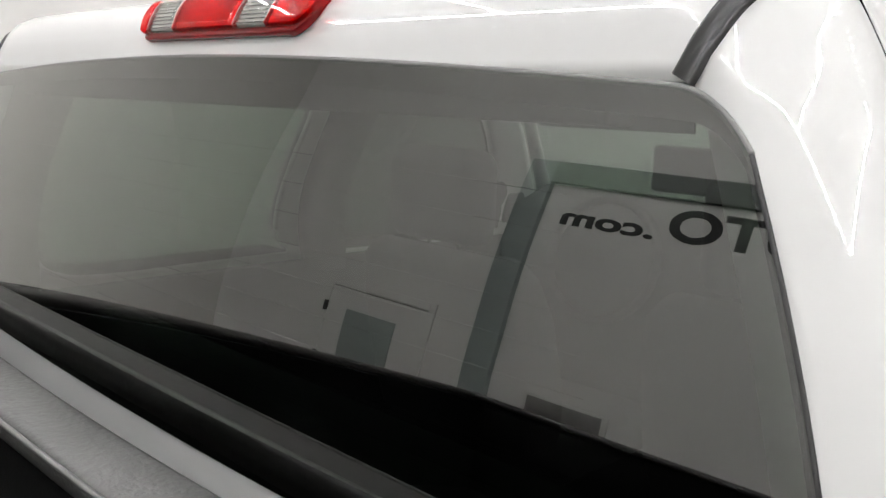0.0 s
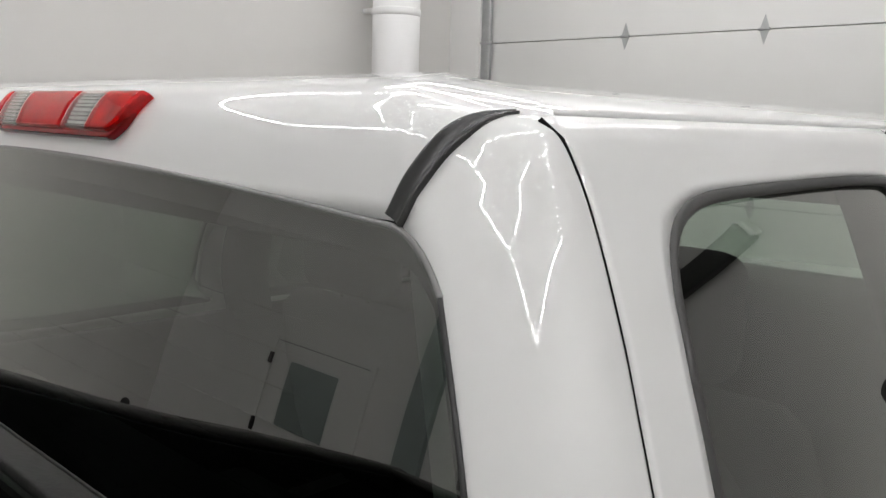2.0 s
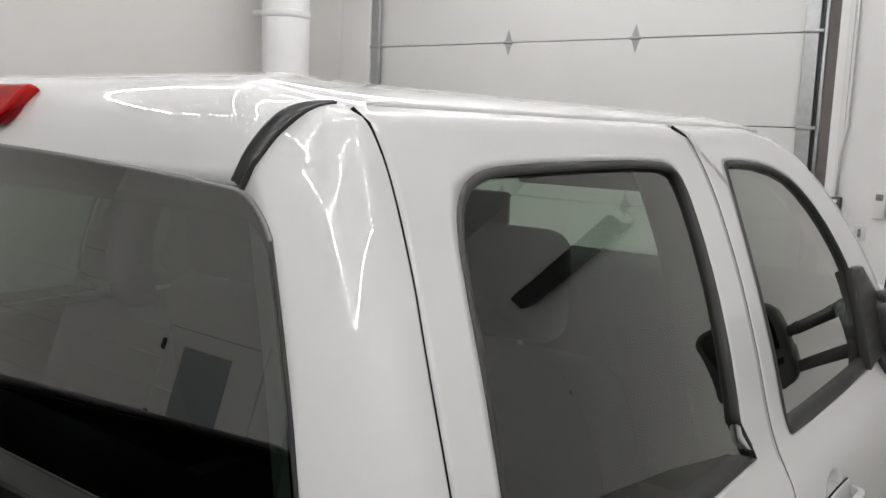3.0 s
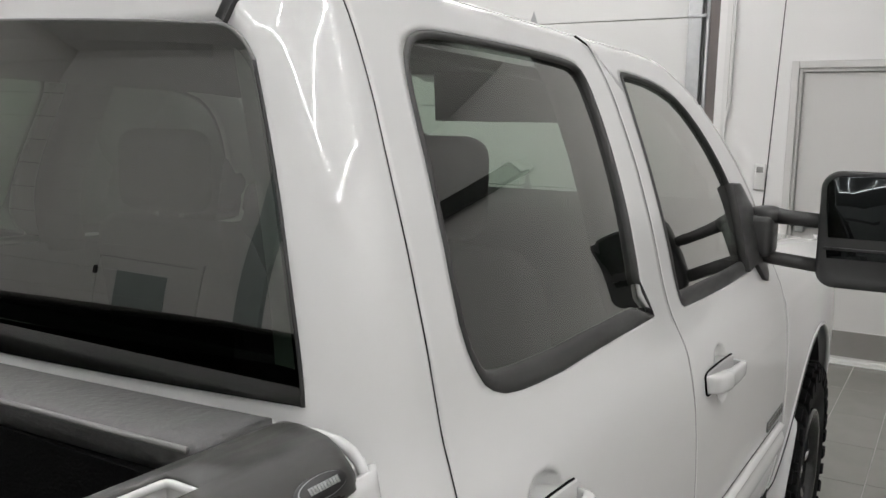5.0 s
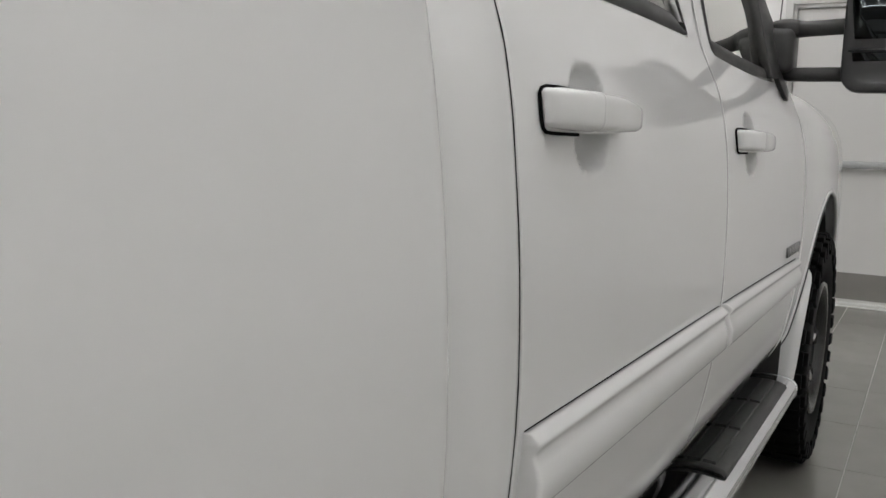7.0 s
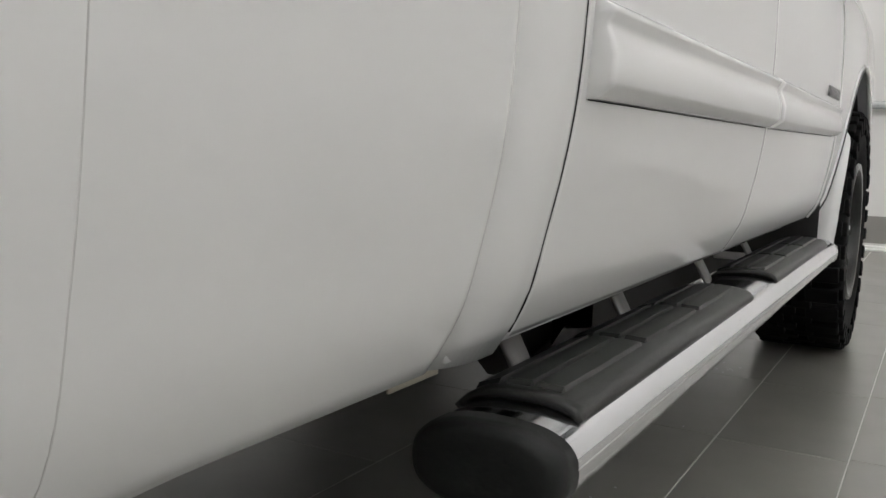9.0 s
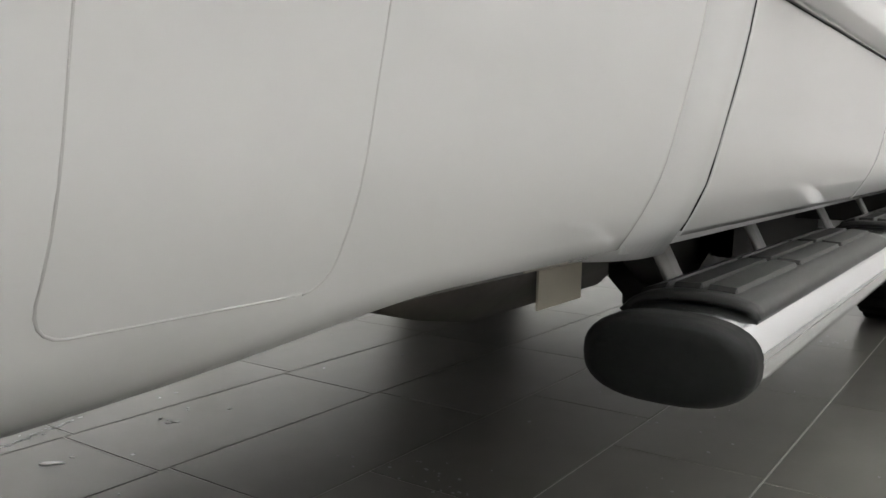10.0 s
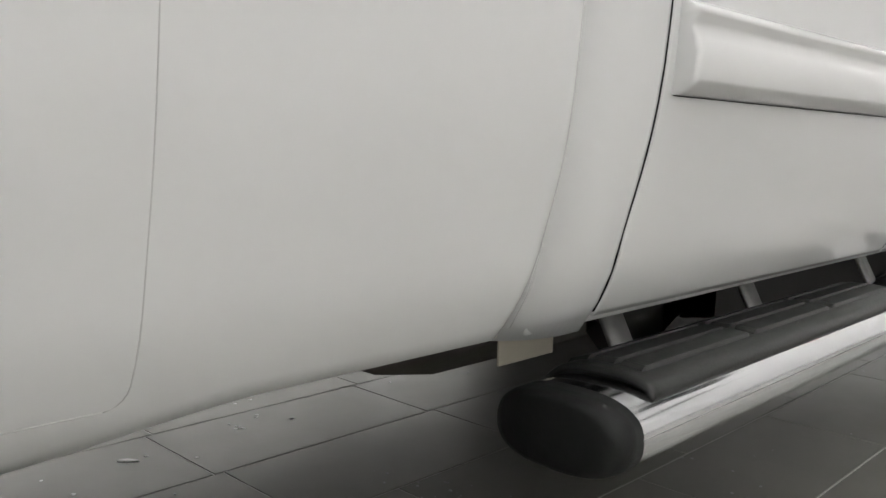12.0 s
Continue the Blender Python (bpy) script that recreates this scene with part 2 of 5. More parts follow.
def smooth_table(pairs):
    """A monotone-slope cubic through a table, for clean reflections."""
    xs = np.array([p[0] for p in pairs], float)
    ys = np.array([p[1] for p in pairs], float)
    h, d = np.diff(xs), np.diff(ys) / np.diff(xs)
    m = np.empty(len(xs))
    m[0], m[-1] = d[0], d[-1]
    for i in range(1, len(xs) - 1):
        m[i] = (d[i - 1] * h[i] + d[i] * h[i - 1]) / (h[i] + h[i - 1])
    def f(x):
        x = min(max(x, xs[0]), xs[-1])
        i = min(int(np.searchsorted(xs, x, side="right")) - 1, len(xs) - 2)
        t = (x - xs[i]) / h[i]
        return float((2 * t**3 - 3 * t**2 + 1) * ys[i] + (t**3 - 2 * t**2 + t) * h[i] * m[i] + (-2 * t**3 + 3 * t**2) * ys[i + 1] + (t**3 - t**2) * h[i] * m[i + 1])
    return f


def lin(a, b, n):
    return [a + (b - a) * i / (n - 1) for i in range(n)]


def text_mesh(name, body, size, material, m, parent=None, depth=0.004, bold=0.0):
    cu = bpy.data.curves.new(name, "FONT")
    cu.body, cu.size, cu.extrude, cu.offset = body, size, depth, bold
    tmp = bpy.data.objects.new(name + "_tmp", cu)
    scene.collection.objects.link(tmp)
    dg = bpy.context.evaluated_depsgraph_get()
    me = bpy.data.meshes.new_from_object(tmp.evaluated_get(dg))
    bpy.data.objects.remove(tmp)
    me.materials.clear()
    me.materials.append(material)
    ob = new(name, me)
    ob.parent = parent
    ob.matrix_basis = m
    return ob


# ---- room shell ----
XL, XR, YF, YB_, ZC = -5.35, 4.75, 6.45, -3.7, 4.5   # left, right, front, back walls and ceiling
GX0, GX1, GZ = -4.93, -0.262, 3.75                    # garage door opening


def structure(name, bm, material, label, smooth=False, category=""):
    return tagged(part(name, bm, material, None, "", smooth), label, category, "", "structure")


structure("wall_left", box(XL - 0.2, XL, YB_ - 0.2, YF + 0.2, 0, ZC), WALL_G, "warm grey painted garage side wall", category="wall")
structure("wall_right", box(XR, XR + 0.2, YB_ - 0.2, YF + 0.2, 0, ZC), WALL, "plain white painted garage side wall", category="wall")
structure("wall_back", box(XL, XR, YB_ - 0.2, YB_, 0, ZC), WALL, "white painted back wall with lettering", category="wall")
bm = box(XL, GX0, YF, YF + 0.25, 0, ZC)
box(GX0, GX1, YF, YF + 0.25, GZ, ZC, bm)
box(GX1, 0.36, YF, YF + 0.25, 0, ZC, bm)
box(0.36, 1.36, YF, YF + 0.25, 2.24, ZC, bm)
box(1.36, XR, YF, YF + 0.25, 0, ZC, bm)
structure("wall_front", bm, WALL, "white painted wall with garage door opening", category="wall")
structure("ceiling", box(XL - 0.2, XR + 0.2, YB_ - 0.2, YF + 0.25, ZC, ZC + 0.2), CEIL, "plain white painted garage ceiling", category="ceiling")
floor = structure("floor", box(XL - 0.2, XR + 0.2, YB_ - 0.2, YF + 0.4, -0.1, -0.0014), GROUT, "dark grey slate-look tiled garage floor", category="floor")

bm = box(GX1 + 0.02, 0.30, YF - 0.012, YF - 0.0, 0.022, 0.245)
structure("baseboard", bm, BASEB, "grey vinyl baseboard along the wall", category="baseboard")
bm = box(GX1 + 0.02, 0.30, YF - 0.02, YF, 0.0, 0.022, bev=0.006)
structure("trim", bm, WHITEP, "white strip at the foot of the baseboard", category="trim")

# ceiling light bars: a ladder of thin tubes
def light_bar(a, b, parent_name="led_tube_light"):
    a, b = Vector(a), Vector(b)
    ob = thing(parent_name, "white glowing LED tube light under the ceiling", "ceiling light", a, "ceiling light bars")
    d = b - a
    part("diffuser", tube([Vector((0, 0, 0)), d], 0.0095, 10), LED, ob, "glowing white tube")
    part("housing", tube([Vector((0, 0, 0.03)), d + Vector((0, 0, 0.03))], 0.014, 6), WHITEP, ob)
    return ob


ZL = ZC - 0.06
for y0, y1, rungs in LADDERS:
    for y in (y0, y1):
        for x0, x1 in zip(rungs, rungs[1:]):
            light_bar((x0 + 0.04, y, ZL), (x1 - 0.04, y, ZL))
    for x in rungs:
        light_bar((x, y0 + 0.03, ZL), (x, y1 - 0.03, ZL))

# overhead garage door
gd = thing("garage_door", "closed off-white sectional overhead garage door", "garage door", (0, YF + 0.1, 0), kind="")
for i in range(6):
    z0, z1 = max(0.02, i * 0.722 - 0.222), (i + 1) * 0.722 - 0.222
    bm = box(GX0 + 0.02, GX1 - 0.05, 0.0, 0.05, z0 + 0.004, z1 - 0.003, bev=0.006)
    part("panel", bm, PANEL, gd, smooth=False)
    if i < 5:
        for x in (-3.235, -1.93):
            bm = bmesh.new()
            vs = [bm.verts.new((x + dx, -0.004, z1 + dz)) for dx, dz in ((0, -0.12), (0.035, -0.02), (0.055, 0), (0.035, 0.02), (0, 0.12), (-0.035, 0.02), (-0.055, 0), (-0.035, -0.02))]
            bm.faces.new(vs)
            part("hinge_plate", bm, GALV, gd, smooth=False, solid=0.004)
            part("hinge_pin", tube([(x - 0.05, -0.012, z1), (x + 0.05, -0.012, z1)], 0.011, 8), GALV, gd)
for s, x in ((1, GX0 + 0.06), (-1, GX1 - 0.2)):
    tr = thing("door_track", "galvanised steel vertical garage door track", "door track", (x, YF + 0.02, 0), "garage door tracks")
    part("rail", box(-0.055, 0.055, 0, 0.045, 0.02, GZ + 0.1, bev=0.006), GALV, tr)
    part("groove", box(s * -0.075 - 0.012, s * -0.075 + 0.012, 0.01, 0.06, 0.02, GZ), UNDER, tr)
    part("angle_bracket", box(s * -0.105 - 0.016, s * -0.105 + 0.016, 0, 0.03, 0.02, GZ), GALV, tr)
    for z in (0.5, 1.222, 1.944, 2.666):
        part("roller_bracket", box(-0.06, 0.09, -0.012, 0.02, z - 0.014, z + 0.014, bev=0.004), GALV, tr)
structure("door_jamb", box(GX1 - 0.085, GX1 - 0.003, YF + 0.02, YF + 0.14, 0, GZ), BROWN, "brown painted garage door jamb", category="jamb")
structure("jamb_trim", box(GX1 + 0.06, GX1 + 0.10, YF - 0.012, YF, 0.25, ZC), WHITEP, "white corner strip on the wall", category="trim")

# big white pipe
pp = thing("white_pipe", "thick white painted vertical pipe by the wall", "pipe", (-4.85, 5.2, 0))
part("barrel", lathe([(0.22, 0.0), (0.22, ZC)], (0, 0, 0), "z", 40), PIPEW, pp)
part("collar", lathe([(0.22, 2.80), (0.228, 2.81), (0.228, 2.86), (0.22, 2.87)], (0, 0, 0), "z", 40), PIPEW, pp)
part("bracket", box(-0.46, -0.15, -0.02, 0.03, 2.85, 2.90, bev=0.01), PIPEW, pp)

# person door in the front wall
pd = thing("door_1", "closed pale grey steel door with push bar", "door", (0.86, YF, 0), kind="structure")
bm = box(-0.555, -0.5, -0.018, 0.1, 0, 2.29, bev=0.005)
box(0.5, 0.555, -0.018, 0.1, 0, 2.29, bm, bev=0.005)
box(-0.5, 0.5, -0.018, 0.1, 2.235, 2.29, bm, bev=0.005)
part("door_frame", bm, DOORP, pd, smooth=False)
bm = box(-0.5, -0.475, 0.01, 0.1, 0, 2.235, bev=0.004)
box(0.475, 0.5, 0.01, 0.1, 0, 2.235, bm, bev=0.004)
box(-0.475, 0.475, 0.01, 0.1, 2.21, 2.235, bm, bev=0.004)
part("door_stop", bm, DOORP, pd, smooth=False)
part("door_leaf", box(-0.47, 0.47, 0.045, 0.09, 0.01, 2.205, bev=0.003), DOORP, pd, smooth=False)
pb = part("push_bar", box(-0.42, 0.44, -0.035, 0.0, 1.03, 1.085, bev=0.01), GALV, pd, "brushed steel push bar")
part("bar_end", box(-0.45, -0.38, -0.03, 0.045, 0.99, 1.12, bev=0.012), GALV, pb)
part("latch", box(-0.48, -0.45, -0.01, 0.03, 1.03, 1.10, bev=0.004), UNDER, pb)
part("kick_plate", box(-0.46, 0.46, 0.036, 0.046, 0.05, 0.25, bev=0.002), KICK, pd, "grey brushed kick plate", smooth=False)
part("door_sweep", box(-0.47, 0.47, 0.03, 0.05, 0.012, 0.03, bev=0.003), WHITEP, pd, "white weather strip", smooth=False)
part("door_sill", box(-0.5, 0.5, -0.03, 0.1, 0.0, 0.010, bev=0.003), WHITEP, pd, smooth=False)
part("closer", box(0.2, 0.44, -0.03, 0.03, 2.12, 2.19, bev=0.01), GALV, pd)

# wall controls
ctl = thing("door_control", "dark push-button garage door control box on the wall", "control box", (-0.167, YF, 1.37))
part("case", box(-0.04, 0.04, -0.05, 0, -0.07, 0.07, bev=0.006), TRIM, ctl)
for z, m in ((0.04, WHITEP), (0.0, PANEL), (-0.042, RED)):
    part("button", box(-0.015, 0.015, -0.058, -0.048, z - 0.012, z + 0.012, bev=0.004), m, ctl)
part("conduit", tube([(0.0, -0.02, 0.07), (0.0, -0.02, 0.42), (0.03, -0.02, 0.6), (0.03, -0.02, 2.9)], 0.012, 10), WHITEP, ctl)
sw = thing("light_switch", "white wall plate with a grey toggle switch", "light switch", (0.012, YF, 1.186))
part("plate", box(-0.04, 0.04, -0.008, 0, -0.058, 0.058, bev=0.003), WHITEP, sw)
part("toggle", box(-0.01, 0.01, -0.025, -0.006, -0.03, 0.03, bev=0.004), STEEL, sw)
th = thing("thermostat", "white wall thermostat with grey display", "thermostat", (0.128, YF, 1.40))
part("case", box(-0.042, 0.042, -0.03, 0, -0.1, 0.1, bev=0.006), WHITEP, th)
part("display", box(-0.025, 0.025, -0.033, -0.028, 0.035, 0.08, bev=0.001), STEEL, th)

# back wall: door with a window
bd = thing("door_2", "white steel door with a dark glass window", "door", (BDX, YB_, 0), kind="structure")
bm = box(-0.58, -0.525, 0, 0.02, 0, 1.90, bev=0.004)
box(0.525, 0.58, 0, 0.02, 0, 1.90, bm, bev=0.004)
box(-0.525, 0.525, 0, 0.02, 1.85, 1.90, bm, bev=0.004)
part("door_frame", bm, WALL, bd, smooth=False)
part("door_gap", box(-0.524, 0.524, 0, 0.004, 0, 1.849), STEEL, bd, smooth=False)
part("door_leaf", box(-0.5215, 0.5215, 0.005, 0.014, 0.01, 1.842, bev=0.002), WALL, bd, smooth=False)
part("window_pane", box(-0.29, 0.25, 0.016, 0.024, 1.08, 1.68, bev=0.002), BLUEG, bd, "dark window pane")
for z in (0.40, 1.02, 1.65):
    part("hinge", box(-0.55, -0.52, 0.012, 0.04, z - 0.055, z + 0.055, bev=0.005), UNDER, bd)

# dark painted surround, lettering and small fittings on the back wall
structure("portal_trim", box(-2.34, -2.12, YB_, YB_ + 0.05, 0, 3.34, bev=0.004), BLUEG, "blue-grey painted upright on the back wall", category="trim")
structure("portal_header", box(-2.119, 4.2, YB_, YB_ + 0.05, 3.14, 3.34, bev=0.004), HEADER, "dark blue-grey painted header on the back wall", category="trim")
sign = thing("wall_lettering", "black lettering fixed to the white back wall", "lettering", (-0.085, YB_, 2.81))
text_mesh("letters", "AUTO", 0.37, BLACK, Matrix(((-1.107, 0, 0, 0), (0, 0, 1, 0.002), (0, 1, 0, 0), (0, 0, 0, 1))), sign, 0.002, 0.012)
text_mesh("letters", ".com", 0.215, BLACK, Matrix(((-1.60, 0, 0, -1.215), (0, 0, 1, 0.002), (0, 1, 0, -0.025), (0, 0, 0, 1))), sign, 0.002, 0.007)
bx = thing("wall_panel", "grey rectangular panel in a white frame on the wall", "wall panel", (-1.545, YB_, 1.30))
part("frame", box(-0.30, 0.30, 0, 0.02, -0.135, 0.125, bev=0.008), WHITEP, bx)
part("face", box(-0.265, 0.265, 0.018, 0.026, -0.10, 0.10, bev=0.004), STEEL, bx)
ol = thing("wall_socket", "dark round socket on the grey side wall", "socket", (XL, -3.46, 0.74))
part("plate", lathe([(0.045, 0.0), (0.045, 0.012), (0.03, 0.02)], (0, 0, 0), "x", 20), UNDER, ol)
pl = thing("wall_plate", "small white wall plate with a dark display", "wall plate", (4.79, YF, 1.95))
part("plate", box(-0.07, 0.07, -0.02, 0, -0.045, 0.045, bev=0.004), WHITEP, pl)
part("display", box(-0.05, 0.0, -0.024, -0.018, -0.03, 0.03, bev=0.002), BLACK, pl)

# things on the front wall that the side glass mirrors
ht = thing("wall_heater", "long dark grey wall heater high on the wall", "heater", (3.72, YF, 3.45))
part("case", box(-0.70, 0.70, -0.24, -0.04, -0.11, 0.10, bev=0.03, seg=3), TRIM, ht)
part("bracket", box(-0.5, -0.46, -0.05, 0, -0.08, 0.08), STEEL, ht)
part("bracket", box(0.46, 0.5, -0.05, 0, -0.08, 0.08), STEEL, ht)
part("end_cover", box(-0.76, -0.705, -0.22, -0.06, -0.09, 0.08, bev=0.02), WHITEP, ht, "white end cover")
ex = thing("exit_sign", "white sign box with a red face above the door", "sign", (1.21, YF, 2.90))
part("box", box(-0.16, 0.16, -0.05, 0, -0.10, 0.10, bev=0.006), WHITEP, ex)
for x in (-0.10, -0.035, 0.03, 0.095):
    part("red_bar", box(x - 0.024, x + 0.024, -0.054, -0.048, -0.065, 0.065, bev=0.002), RED, ex)


# ---- the pickup truck ----
truck = thing("pickup_truck", "white crew cab pickup truck with tinted windows and chrome side steps", "pickup truck", (0, 0, 0))

XS = smooth_table([(.40, .91), (.44, .94), (.47, .967), (.495, .987), (.515, 1.0), (.55, 1.018), (.62, 1.035), (.72, 1.05), (.82, 1.057), (.95, 1.058), (1.08, 1.052), (1.15, 1.045), (1.22, 1.031), (1.27, 1.012),
                   (1.306, .999), (1.35, .989), (1.40, .980), (1.45, .969), (1.50, .955), (1.55, .938), (1.6, .919), (1.7, .875), (1.8, .826), (1.83, .810), (1.848, .7995), (1.859, .7875), (1.8665, .7715), (1.874, .7385)])
YBK = smooth_table([(.40, .0), (1.22, -.003), (1.29, .0020), (1.33, .0062), (1.37, .0104), (1.41, .0146), (1.45, .0192), (1.50, .0262), (1.54, .0330), (1.58, .0410), (1.62, .0490), (1.66, .0575), (1.72, .0715), (1.78, .0870), (1.83, .1005)])
SEAM_R = smooth_table([(.40, .14), (.507, .136), (.58, .130), (.64, .138), (.70, .147), (.78, .153), (.88, .153), (1.0, .147), (1.1, .141), (1.2, .140), (1.29, .148), (1.34, .148), (1.40, .144), (1.47, .1415), (1.53, .145), (1.59, .1515), (1.64, .160), (1.69, .171), (1.73, .178), (1.77, .1845), (1.80, .188), (1.825, .1885), (1.845, .186), (1.86, .180), (1.872, .174)])
SEAM_B = smooth_table([(.40, 1.02), (.503, 1.035), (.6, 1.06), (.7, 1.072), (.85, 1.078), (1.0, 1.078), (1.1, 1.075), (1.2, 1.068), (1.25, 1.068), (1.275, 1.06), (1.306, 1.050), (1.335, 1.040), (1.38, 1.027), (1.44, 1.019), (1.51, 1.0175), (1.60, 1.028), (1.69, 1.040), (1.74, 1.0465), (1.78, 1.045), (1.81, 1.040), (1.835, 1.030), (1.855, 1.012), (1.872, .985)])
SEAM_F = smooth_table([(.40, 1.98), (.49, 2.02), (.515, 2.075), (.57, 2.10), (.66, 2.11), (.9, 2.12), (1.16, 2.116), (1.3, 2.105), (1.34, 2.09)])
GAP = 0.0023


def XY(y, z):
    """Half width of the body, a little wider towards the front."""
    return XS(z) + 0.006 * max(0.0, min(1.0, (1.40 - z) / 0.3)) * max(0.0, min(2.0, y - 0.1))

ROOF_D = smooth_table([(0, 1.83), (.0105, 1.848), (.0225, 1.859), (.0385, 1.8665), (.0715, 1.8785), (.11, 1.8875), (.16, 1.895), (.26, 1.905), (.375, 1.9115), (.575, 1.918), (.78, 1.921)])
ROOF_B = smooth_table([(0, 1.83), (.01, 1.853), (.023, 1.871), (.04, 1.883), (.065, 1.892), (.1, 1.899), (.16, 1.907), (.26, 1.914), (.4, 1.9175), (.6, 1.9195), (.78, 1.92)])


def ramp(z, a, b):
    t = max(0.0, min(1.0, (z - a) / (b - a)))
    return t * t * (3 - 2 * t)


def corner_rx(z):
    return 0.076 + 0.030 * ramp(z, 1.77, 1.84)


def corner_ry(z):
    return max(0.03, 0.80 * (SEAM_R(z) - YBK(z)))


def bow(z):
    return 0.014


PANEL_TURN = 0.30


def corner(t, w, rx, ry):
    """The pillar's section, from the glass edge to the flank: already turned where it starts."""
    return w - rx * (1 - t) ** 2, ry * (2 * t * (1 - t) * PANEL_TURN + t * t)


def back_y(x, z):
    """Where the cab's back stands at height z, with its rounded corners."""
    w, rx, ry = XS(z), corner_rx(z), corner_ry(z)
    y = YBK(z) - bow(z) * (1 - min(1, (x / w) ** 2))
    e = (abs(x) - (w - rx)) / rx
    if e > 0:
        y += corner(1 - math.sqrt(1 - min(e, 1)), w, rx, ry)[1]
    return y


def cab_ring(w, yb, rx, ry, bw, yseam, yend):
    """Half of a level ring: from the middle of the back to the side and on to the front."""
    pts = []
    for i in range(26):
        x = (w - rx) * i / 26
        pts.append((x, yb - bw * (1 - (x / w) ** 2), 0.0))
    for i in range(17):
        t = i / 16
        x, y = corner(t, w, rx, ry)
        pts.append((x, yb + y - bw * (1 - (x / w) ** 2), t * (2 - t)))
    y0 = yb + ry
    ys = max(yseam, y0 + 0.002)
    for i in range(1, 9):
        pts.append((w, y0 + (ys - y0) * i / 8, 1.0))
    for i in range(1, 31):
        pts.append((w, ys + (yend - ys) * i / 30, 1.0))
    return pts


NB, NC, NS = 26, 17, 8
rings = []
ZE = 1.83
for z in lin(0.485, 1.28, 24) + lin(1.30, ZE, 34):
    rings.append([(x, y, z) for x, y, s in cab_ring(XS(z), YBK(z), corner_rx(z), corner_ry(z), bow(z), SEAM_R(z) - GAP, 1.9)])
for d in (.003, .006, .01, .015, .02, .027, .035, .045, .058, .075, .1, .13, .17, .22, .28, .36, .46, .58, .68):
    ring = []
    zs, zb = ROOF_D(d), ROOF_B(d)
    for x, y, s in cab_ring(XS(ZE) - d, YBK(ZE) + d, max(corner_rx(ZE) - d * 0.3, 0.05), corner_ry(ZE), bow(ZE) * max(0, 1 - d / .3), SEAM_R(min(zs, 1.872)) - GAP, 1.9):
        z = zb + (zs - zb) * s
        z -= 0.30 * max(0, y - 1.40) ** 2
        ring.append((x, y, z))
    rings.append(ring)


RW_W = smooth_table([(1.33, .914), (1.36, .911), (1.42, .899), (1.48, .882), (1.54, .863), (1.60, .841), (1.66, .816), (1.72, .788), (1.77, .762), (1.80, .735)])


def glass_skip(x, z):
    return abs(x) < RW_W(z) - 0.024 and 1.40 < z < 1.775


bm = bmesh.new()
vr = [[bm.verts.new(p) for p in ring] for ring in rings]
vl = [[(v if abs(v.co.x) < 1e-6 else bm.verts.new((-v.co.x, v.co.y, v.co.z))) for v in row] for row in vr]
for side, rows in ((1, vr), (-1, vl)):
    for k in range(len(rows) - 1):
        for i in range(len(rows[0]) - 1):
            q = [rows[k][i], rows[k][i + 1], rows[k + 1][i + 1], rows[k + 1][i]]
            zc = sum(v.co.z for v in q) / 4
            xc = sum(v.co.x for v in q) / 4
            if i >= NB + NC + NS - 1 and zc < 1.8672:
                continue
            if i < NB and glass_skip(xc, zc):
                continue
            try:
                bm.faces.new(q if side > 0 else q[::-1])
            except ValueError:
                pass
bmesh.ops.remove_doubles(bm, verts=bm.verts[:], dist=1e-5)
bm.normal_update()
from mathutils.bvhtree import BVHTree
SHELL = BVHTree.FromBMesh(bm)
cab = part("cab_shell", bm, PAINT, truck, "glossy white painted cab", solid=0.006)


def on_shell(p, lift=0.003):
    loc, nor, i, dist = SHELL.find_nearest(Vector(p))
    c = Vector((0, 1.0, 1.1))
    if (loc - c).dot(nor) < 0:
        nor = -nor
    return loc + nor * lift, nor


# rear window laid over its opening

def rw_point(u, v, inset=0.0, lift=0.004):
    # u across from -1 to 1, v from the sill to the header
    e = abs(u)
    zb = 1.368 - 0.021 * (1 - u * u)
    top = 1.804 - 0.030 * e ** 2 - 0.042 * max(0, (e - 0.94) / 0.06) ** 3
    z = zb + (top - zb) * v
    w = RW_W(z)
    x = u * w
    return Vector((x, back_y(x, z) - lift, z + lift * 0.35))


us = [math.copysign(1 - (1 - abs(a)) ** 2.0, a) for a in lin(-1, 1, 91)]
rg = part("rear_window", grid(lambda u, v: rw_point(u, v), us, lin(0, 1, 25)), GLASS_R, truck, "dark tinted rear window", solid=0.0)
# ceramic border behind the pane
bm = bmesh.new()
for a, b, c, d in ((0, .10, -1, 1), (.94, 1, -1, 1)):
    join(bm, grid(lambda u, v: rw_point(u, v, 0, 0.0015), us, lin(a, b, 4)))
for s in (-1, 1):
    join(bm, grid(lambda u, v: rw_point(u, v, 0, 0.0015), [s * q for q in (0.993, 0.995, 0.998, 1.0)], lin(.10, .94, 14)))
part("window_border", bm, FRIT, rg)
# heater wires
for k in range(9):
    v = 0.22 + 0.07 * k
    pts = [rw_point(u, v, 0, -0.001) for u in lin(-0.8, 0.8, 15)]
    part("heater_wire", tube(pts, 0.0004, 4, False), SEALB, rg)
# grey seal on the header and side
pts = [rw_point(u, 1.0, 0, 0.001) for u in us]
part("window_seal", tube(pts, 0.0034, 8), SEALG, truck)
for s in (-1, 1):
    part("window_seal", tube([rw_point(s, v, 0, 0.001) for v in lin(0, 1, 24)], 0.0028, 8), RUBBER, truck)

part("roof_panel", grid(lambda x, y: Vector((x, y, 1.9180 - .30 * max(0, y - 1.40) ** 2)), lin(-.14, .14, 5), lin(.70, 1.9, 20)), PAINT, truck, "white centre of the roof", solid=.004)

